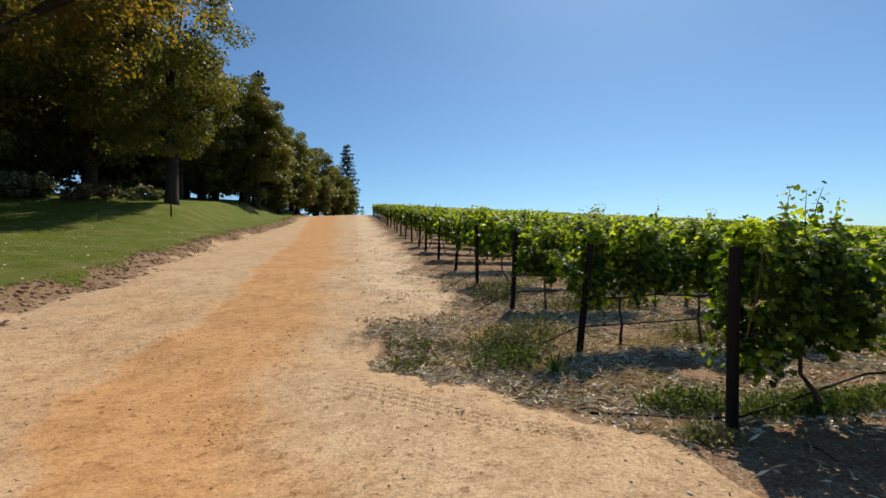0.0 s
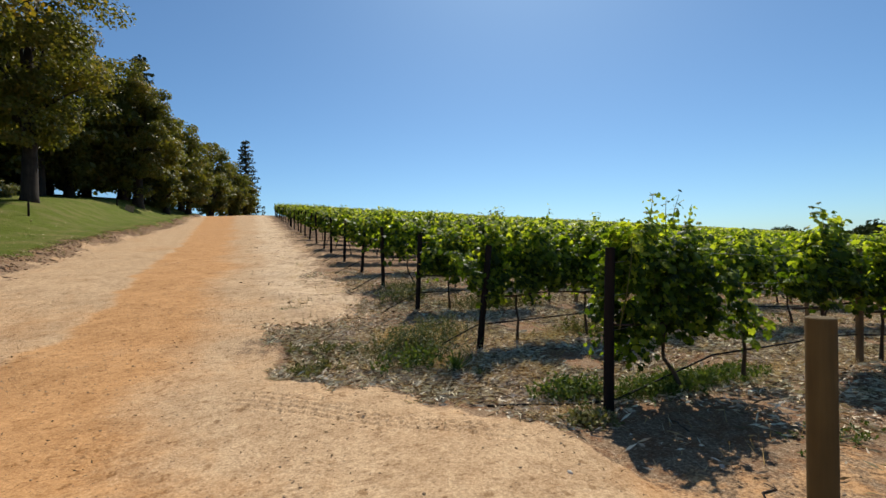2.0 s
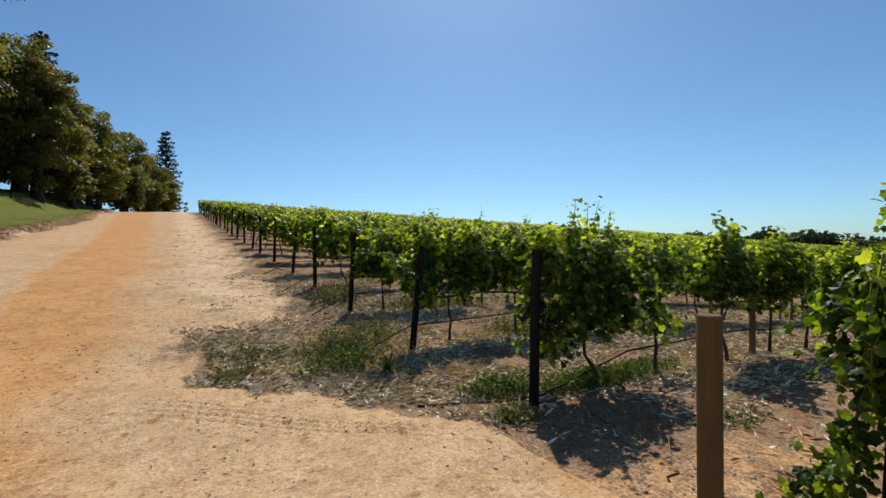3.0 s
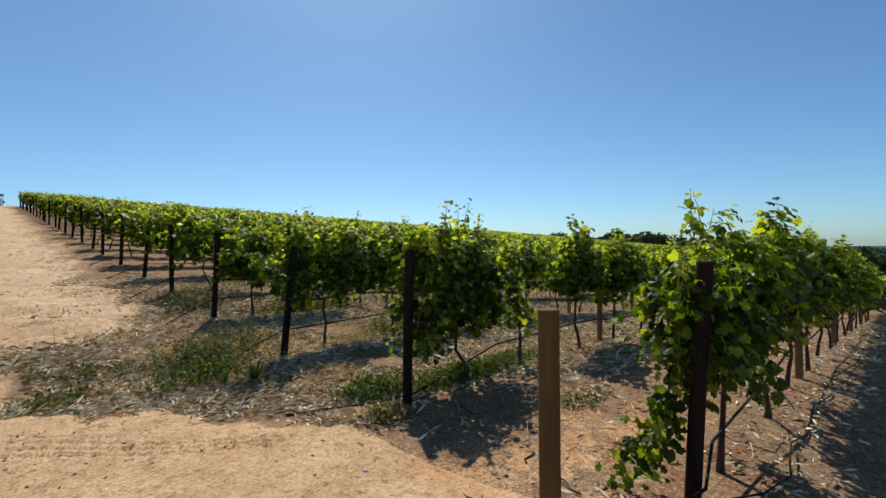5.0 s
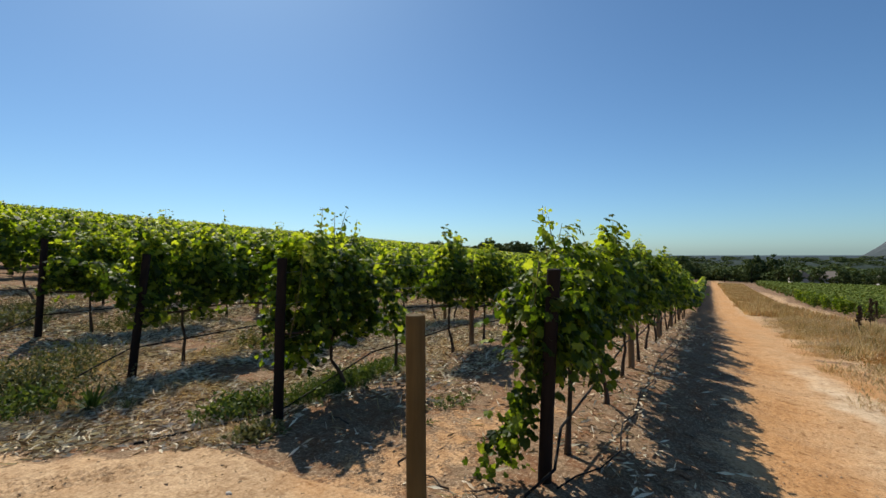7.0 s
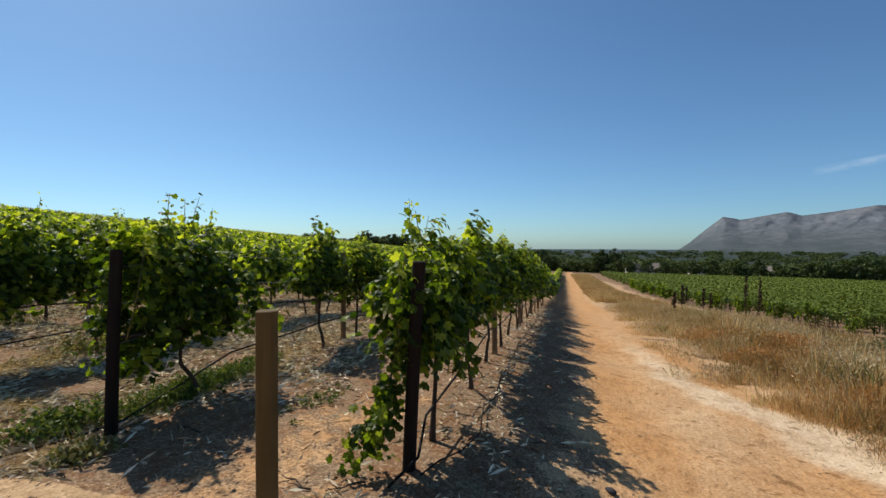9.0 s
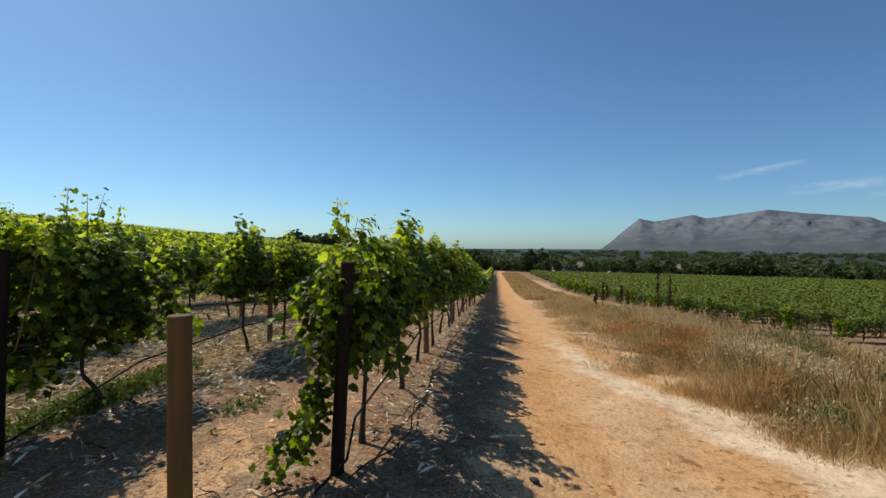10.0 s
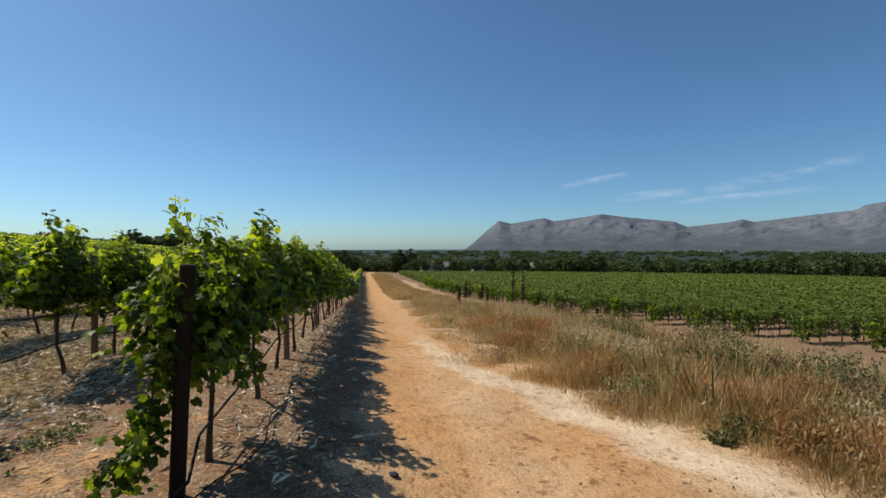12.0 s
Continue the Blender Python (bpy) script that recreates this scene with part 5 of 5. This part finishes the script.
weed_clump(2.75, 3.1, 0.3, 0.2, 0.12, 450, 0.05, grey_green, "low dry grey-green weeds at the track's edge", 10)
weed_clump(3.1, 9.6, 0.7, 0.4, 0.4, 1200, 0.06, weed_leaf, WEED, 11)
weed_clump(4.9, 8.9, 0.9, 0.4, 0.3, 1200, 0.06, weed_leaf, WEED, 12)
weed_clump(5.2, 6.2, 0.7, 0.3, 0.25, 900, 0.06, grey_green, WEED, 13)
weed_clump(4.3, 2.1, 0.5, 0.25, 0.05, 500, 0.03, green_weed, "low bright green weeds under the vines", 14)


def rosette(x, y, size, n, material, label, seed):
    r = np.random.default_rng(seed)
    a = np.linspace(0, 6.28 * 3, n) + r.normal(0, 0.1, n)
    el = np.linspace(0.25, 1.3, n)
    tip = np.stack([np.cos(a) * np.cos(el), np.sin(a) * np.cos(el), np.sin(el)], -1)
    nrm = np.stack([-np.cos(a) * np.sin(el), -np.sin(a) * np.sin(el), np.cos(el)], -1)
    ob = new("spiky_weed")
    long = size * r.uniform(0.7, 1.1, n)
    for k in range(n):
        part("leaf", leaves("leaf", np.zeros((1, 3)), nrm[k:k + 1], tip[k:k + 1], long[k:k + 1], BLADE_SHAPE * np.array([1, 1, -1]), BLADE_FACES, material, 0.14), ob)
    ob.matrix_basis = pose(x, y, gz(x, y))
    return tagged(ob, label, "weed", "weeds by the vines")


rosette(2.32, 5.05, 0.3, 42, green_weed, "spiky green rosette weed beside the track", 1)
rosette(2.5, 4.75, 0.16, 24, weed_leaf, "spiky green rosette weed beside the track", 2)

# tall dead stalks on the verge
stalk_mat = plain("dead_stalk", (0.09, 0.055, 0.03), 0.9)
for k, (x, y, h) in enumerate(((24.7, -8.6, 2.2), (25.6, -9.5, 2.3), (24.4, -5.8, 1.4), (25.8, -7.1, 1.4), (26.5, -7.6, 1.2), (23.2, -5.2, 1.1), (33.0, -8.0, 1.5))):
    base = new("dry_stalk")
    base.matrix_basis = pose(x, y, gz(x, y))
    bm = bmesh.new()
    tube(bm, [(0, 0, -0.05), (0.03, 0.02, h * 0.5), (0.02, 0.04, h)], [0.018, 0.014, 0.006], 5)
    part("stem", finish(bm, "stem", stalk_mat), base)
    q = np.random.default_rng(k)
    n = 150
    u = q.uniform(0.35, 1, n)
    p = np.stack([q.normal(0.02, 0.05, n) * (1.15 - u), q.normal(0.02, 0.05, n) * (1.15 - u), u * h], -1)
    part("seed_spike", leaves("seed_spike", p, q.normal(0, 1, (n, 3)), q.normal(0, 0.5, (n, 3)) + np.array([0, 0, 1]), 0.1 * q.uniform(0.5, 1.2, n), PATCH_SHAPE, PATCH_FACES, stalk_mat), base)
    tagged(base, "tall dark dead weed stalk above the dry grass", "weed", "dead stalks on the verge")

# grass that frays over the lawn's edge, and clods on its bank
n = 26000
y = 5 + 60 * r.random(n) ** 1.5
off = r.normal(0.85, 0.28, n)
x = road_left(y) - off - 0.1 * np.sin(1.9 * y)
keep = off > 0.2
x, y = x[keep], y[keep]
tone = np.sin(1.3 * y) * np.sin(4.1 * y + 1) > 0.0
blades("lawn_fringe", x[tone], y[tone], 0.09 * r.uniform(0.4, 1.3, tone.sum()), 0.12, lawn_blade, "ragged green grass along the lawn's edge", "grass", 0.6, 11)
blades("dry_fringe", x[~tone] + 0.25, y[~tone], 0.08 * r.uniform(0.4, 1.3, (~tone).sum()), 0.12, straw, "dry brown grass along the lawn's edge", "grass", 0.7, 12)
n = 5200
y = 4 + 50 * r.random(n) ** 1.4
x = road_left(y) - r.normal(0.35, 0.36, n) * (1 + 0.5 * np.sin(1.1 * y) * np.sin(2.7 * y))
size = 0.012 + 0.07 * r.random(n) ** 4
turn = r.uniform(0, 6.28, n)
c, s_ = np.cos(turn)[:, None], np.sin(turn)[:, None]
co = np.stack([cv[None, :, 0] * c - cv[None, :, 1] * s_, cv[None, :, 0] * s_ + cv[None, :, 1] * c, np.repeat(cv[None, :, 2], n, 0)], -1) * size[:, None, None]
co += np.stack([x, y, rough_land(x, y) + size * 0.2], -1)[:, None]
f = cf[None] + (np.arange(n) * len(cv))[:, None, None]
tagged(new("bank_clods", mesh_from("bank_clods", co.reshape(-1, 3), f.reshape(-1, 3), plain("bank_earth", (0.33, 0.21, 0.125), 0.95, 0.1, 0.5))), "crumbled reddish earth along the lawn's bank", "gravel", "", "stuff")

# short blades over the nearer lawn, with fallen leaves
n = 90000
y = 7 + 26 * r.random(n) ** 1.1
x = road_left(y) - 0.9 - 10 * r.random(n) ** 1.2
blades("lawn_grass", x, y, 0.06 * r.uniform(0.4, 1.3, n), 0.16, lawn_blade, "short mown green grass of the lawn", "grass", 0.7, 13)
n = 500
y = 9 + 24 * r.random(n)
x = road_left(y) - 0.8 - 9 * r.random(n)
ob = new("fallen_leaves", leaves("fallen_leaves", np.stack([x, y, on_ground(x, y) + 0.06], -1), r.normal(0, 0.25, (n, 3)) + np.array([0, 0, 1]), r.normal(0, 1, (n, 3)) * np.array([1, 1, 0.1]), r.uniform(0.04, 0.11, n), PATCH_SHAPE, PATCH_FACES, litter_mat, 0.8))
tagged(ob, "dry fallen oak leaves strewn on the lawn", "leaves", "", "stuff")

# green bushes standing in the dry verge
for k, (x, y, w, h, mat) in enumerate(((5.94, -5.64, 0.34, 0.66, grey_green), (7.62, -6.4, 0.35, 0.55, rust_leaf), (9.6, -8.6, 0.6, 0.7, grey_green), (3.84, -5.22, 0.26, 0.3, green_weed), (3.96, -3.97, 0.2, 0.16, grey_green),
                                       (4.99, -6.31, 0.5, 0.6, weed_leaf), (3.87, -3.68, 0.12, 0.1, grey_green), (5.3, -3.8, 0.3, 0.2, green_weed), (4.5, -5.9, 0.35, 0.5, weed_leaf), (6.7, -5.5, 0.35, 0.32, grey_green), (15.0, -9.5, 0.7, 0.7, grey_green), (19.0, -9.0, 0.8, 0.7, rust_leaf), (5.5, -6.0, 0.35, 0.4, rust_leaf),
                                       (7.5, -4.2, 0.4, 0.3, grey_green), (5.4, -4.4, 0.3, 0.25, grey_green), (4.0, -5.6, 0.3, 0.4, rust_leaf), (9.0, -5.8, 0.5, 0.4, grey_green), (11.0, -6.5, 0.6, 0.4, weed_leaf), (12.1, -10.6, 0.55, 0.8, grey_green))):
    weed_clump(x, y, w, w, h * 1.15, int(200 + 4200 * w), 0.045, mat, "bushy weed standing in the dry grass verge", 60 + k, 0.9)


# twigs on the bare soil by the corner
def twig(x, y, length, turn, seed):
    q = random.Random(seed)
    bm = bmesh.new()
    pts = [(length * k / 5, q.uniform(-0.12, 0.12) * length * (k % 2), 0.012 + (0.02 * length if k in (2, 3) else 0)) for k in range(6)]
    tube(bm, pts, [0.007, 0.0065, 0.006, 0.005, 0.004, 0.003], 5)
    tube(bm, [pts[3], (pts[3][0] + 0.1 * length, 0.18 * length, 0.02), (pts[3][0] + 0.2 * length, 0.22 * length, 0.012)], [0.004, 0.003, 0.002], 4)
    ob = new("twig", finish(bm, "twig", bark))
    ob.matrix_basis = pose(x, y, gz(x, y) + 0.004, 0, 0, turn)
    return tagged(ob, "thin curved dry vine twig lying on the soil", "twig", "twigs on the soil")


for k, (x, y, ln, turn) in enumerate(((2.75, 1.25, 0.3, 70), (2.55, 1.35, 0.22, 160), (2.9, 1.75, 0.25, 20), (2.3, 1.6, 0.2, 100), (2.75, 3.35, 0.35, 200), (2.55, 4.2, 0.3, 30), (3.5, 1.2, 0.3, 50), (2.2, 4.6, 0.35, 10), (4.2, -0.1, 0.3, 150), (2.9, 0.95, 0.25, 130), (3.3, 2.6, 0.3, 75), (1.5, 5.3, 0.3, 25))):
    twig(x, y, ln, turn, k)


def stone(x, y, size, material, label, seed):
    q = random.Random(seed)
    bm = bmesh.new()
    bmesh.ops.create_icosphere(bm, subdivisions=2, radius=1)
    for v in bm.verts:
        v.co = v.co * (1 + 0.25 * noise.noise(v.co * 1.3 + Vector((seed, 0, 0))))
        v.co = Vector((v.co.x * size, v.co.y * size * 0.7, v.co.z * size * 0.5))
    ob = new("stone", finish(bm, "stone", material))
    ob.matrix_basis = pose(x, y, gz(x, y) + 0.02 + size * 0.25, 0, 0, q.uniform(0, 360))
    return tagged(ob, label, "stone", "loose stones by the track")


pale_stone = plain("pale_stone", (0.5, 0.45, 0.38), 0.9, 0.15, 0.4)
clod_mat = plain("dark_clod", (0.12, 0.075, 0.042), 0.95, 0.1, 0.4)
dark_stone = plain("dark_stone", (0.05, 0.05, 0.055), 0.8, 0.2, 0.4)
stone(3.62, -0.62, 0.045, dark_stone, "dark grey stone lying on the orange track", 1)
stone(3.25, -0.55, 0.03, dark_stone, "dark grey stone lying on the orange track", 2)
stone(0.78, 5.15, 0.05, pale_stone, "pale stone at the edge of the weeds", 3)
stone(2.0, 2.45, 0.025, pale_stone, "small pale stone on the sand", 4)
stone(3.0, 2.1, 0.025, pale_stone, "small pale stone on the soil", 5)
for k in range(26):
    a = random.Random(200 + k)
    x, y = a.uniform(-3.5, 2.0), a.uniform(2.2, 9.0)
    stone(x, y, a.uniform(0.008, 0.02), a.choice((clod_mat, stone_mat)), "small dark clod lying on the sandy track", 20 + k)

# dry tufts round the weeds at the track's edge
for k, (cx, cy, wx, wy, h, n, mat) in enumerate(((0.7, 6.3, 0.5, 0.35, 0.09, 600, straw), (1.0, 5.6, 0.45, 0.25, 0.09, 600, straw), (1.7, 6.0, 0.6, 0.5, 0.16, 800, grey_green), (2.4, 6.6, 0.7, 0.5, 0.26, 1600, straw),
                                                 (2.3, 5.3, 0.6, 0.4, 0.14, 1300, straw), (0.85, 9.3, 0.4, 0.13, 0.12, 700, weed_leaf), (3.0, 4.6, 0.6, 0.4, 0.12, 1000, straw), (4.2, 3.5, 0.9, 0.25, 0.18, 2600, green_weed),
                                                 (5.0, 8.8, 1.2, 0.5, 0.25, 1600, weed_leaf), (4.5, 6.1, 1.2, 0.3, 0.14, 1200, straw), (6.5, 3.6, 1.2, 0.3, 0.12, 1000, straw), (3.4, 11.0, 0.8, 0.5, 0.25, 900, weed_leaf), (2.6, 3.45, 0.35, 0.2, 0.1, 700, straw))):
    q = np.random.default_rng(400 + k)
    x, y = cx + q.normal(0, 0.5, n) * wx, cy + q.normal(0, 0.5, n) * wy
    blades("grass_tuft", x, y, h * q.uniform(0.35, 1.3, n), 0.03, mat, "thin dry and green grass among the weeds", "grass", 0.55, 500 + k)

# sparse tufts and crumbs on the rutted slope beside the rows
q = np.random.default_rng(77)
n = 420
y = 8.5 + 26 * q.random(n) ** 1.4
x = 3.1 - 2.9 * q.random(n) ** 1.3
for mat, pick, label, seed in ((straw, q.random(n) < 0.55, "short dry tufts on the rutted slope", 81), (weed_leaf, q.random(n) < 0.3, "small grey-green tufts on the rutted slope", 82)):
    tufts(x[pick], y[pick], q.uniform(0.05, 0.14, int(pick.sum())), 16, mat, label, seed, 0.2, 0.06)
n = 2600
y = 7.5 + 26 * q.random(n) ** 1.5
x = 3.2 - 3.4 * q.random(n) ** 1.4
keep = np.sin(3.1 * y + 0.9 * np.sin(1.7 * x) + 0.6 * x) > 0.1
x, y = x[keep], y[keep]
n = len(x)
ob = new("twig_litter", leaves("twig_litter", np.stack([x, y, track_height(x, y) + 0.012], -1), q.normal(0, 0.3, (n, 3)) + np.array([0, 0, 1]), q.normal(0, 1, (n, 3)) * np.array([1, 1, 0.1]), 0.03 + 0.12 * q.random(n) ** 2, PATCH_SHAPE, PATCH_FACES, bits, 0.25))
tagged(ob, "dark dry stems and bark strewn over the rutted slope", "litter", "", "stuff")
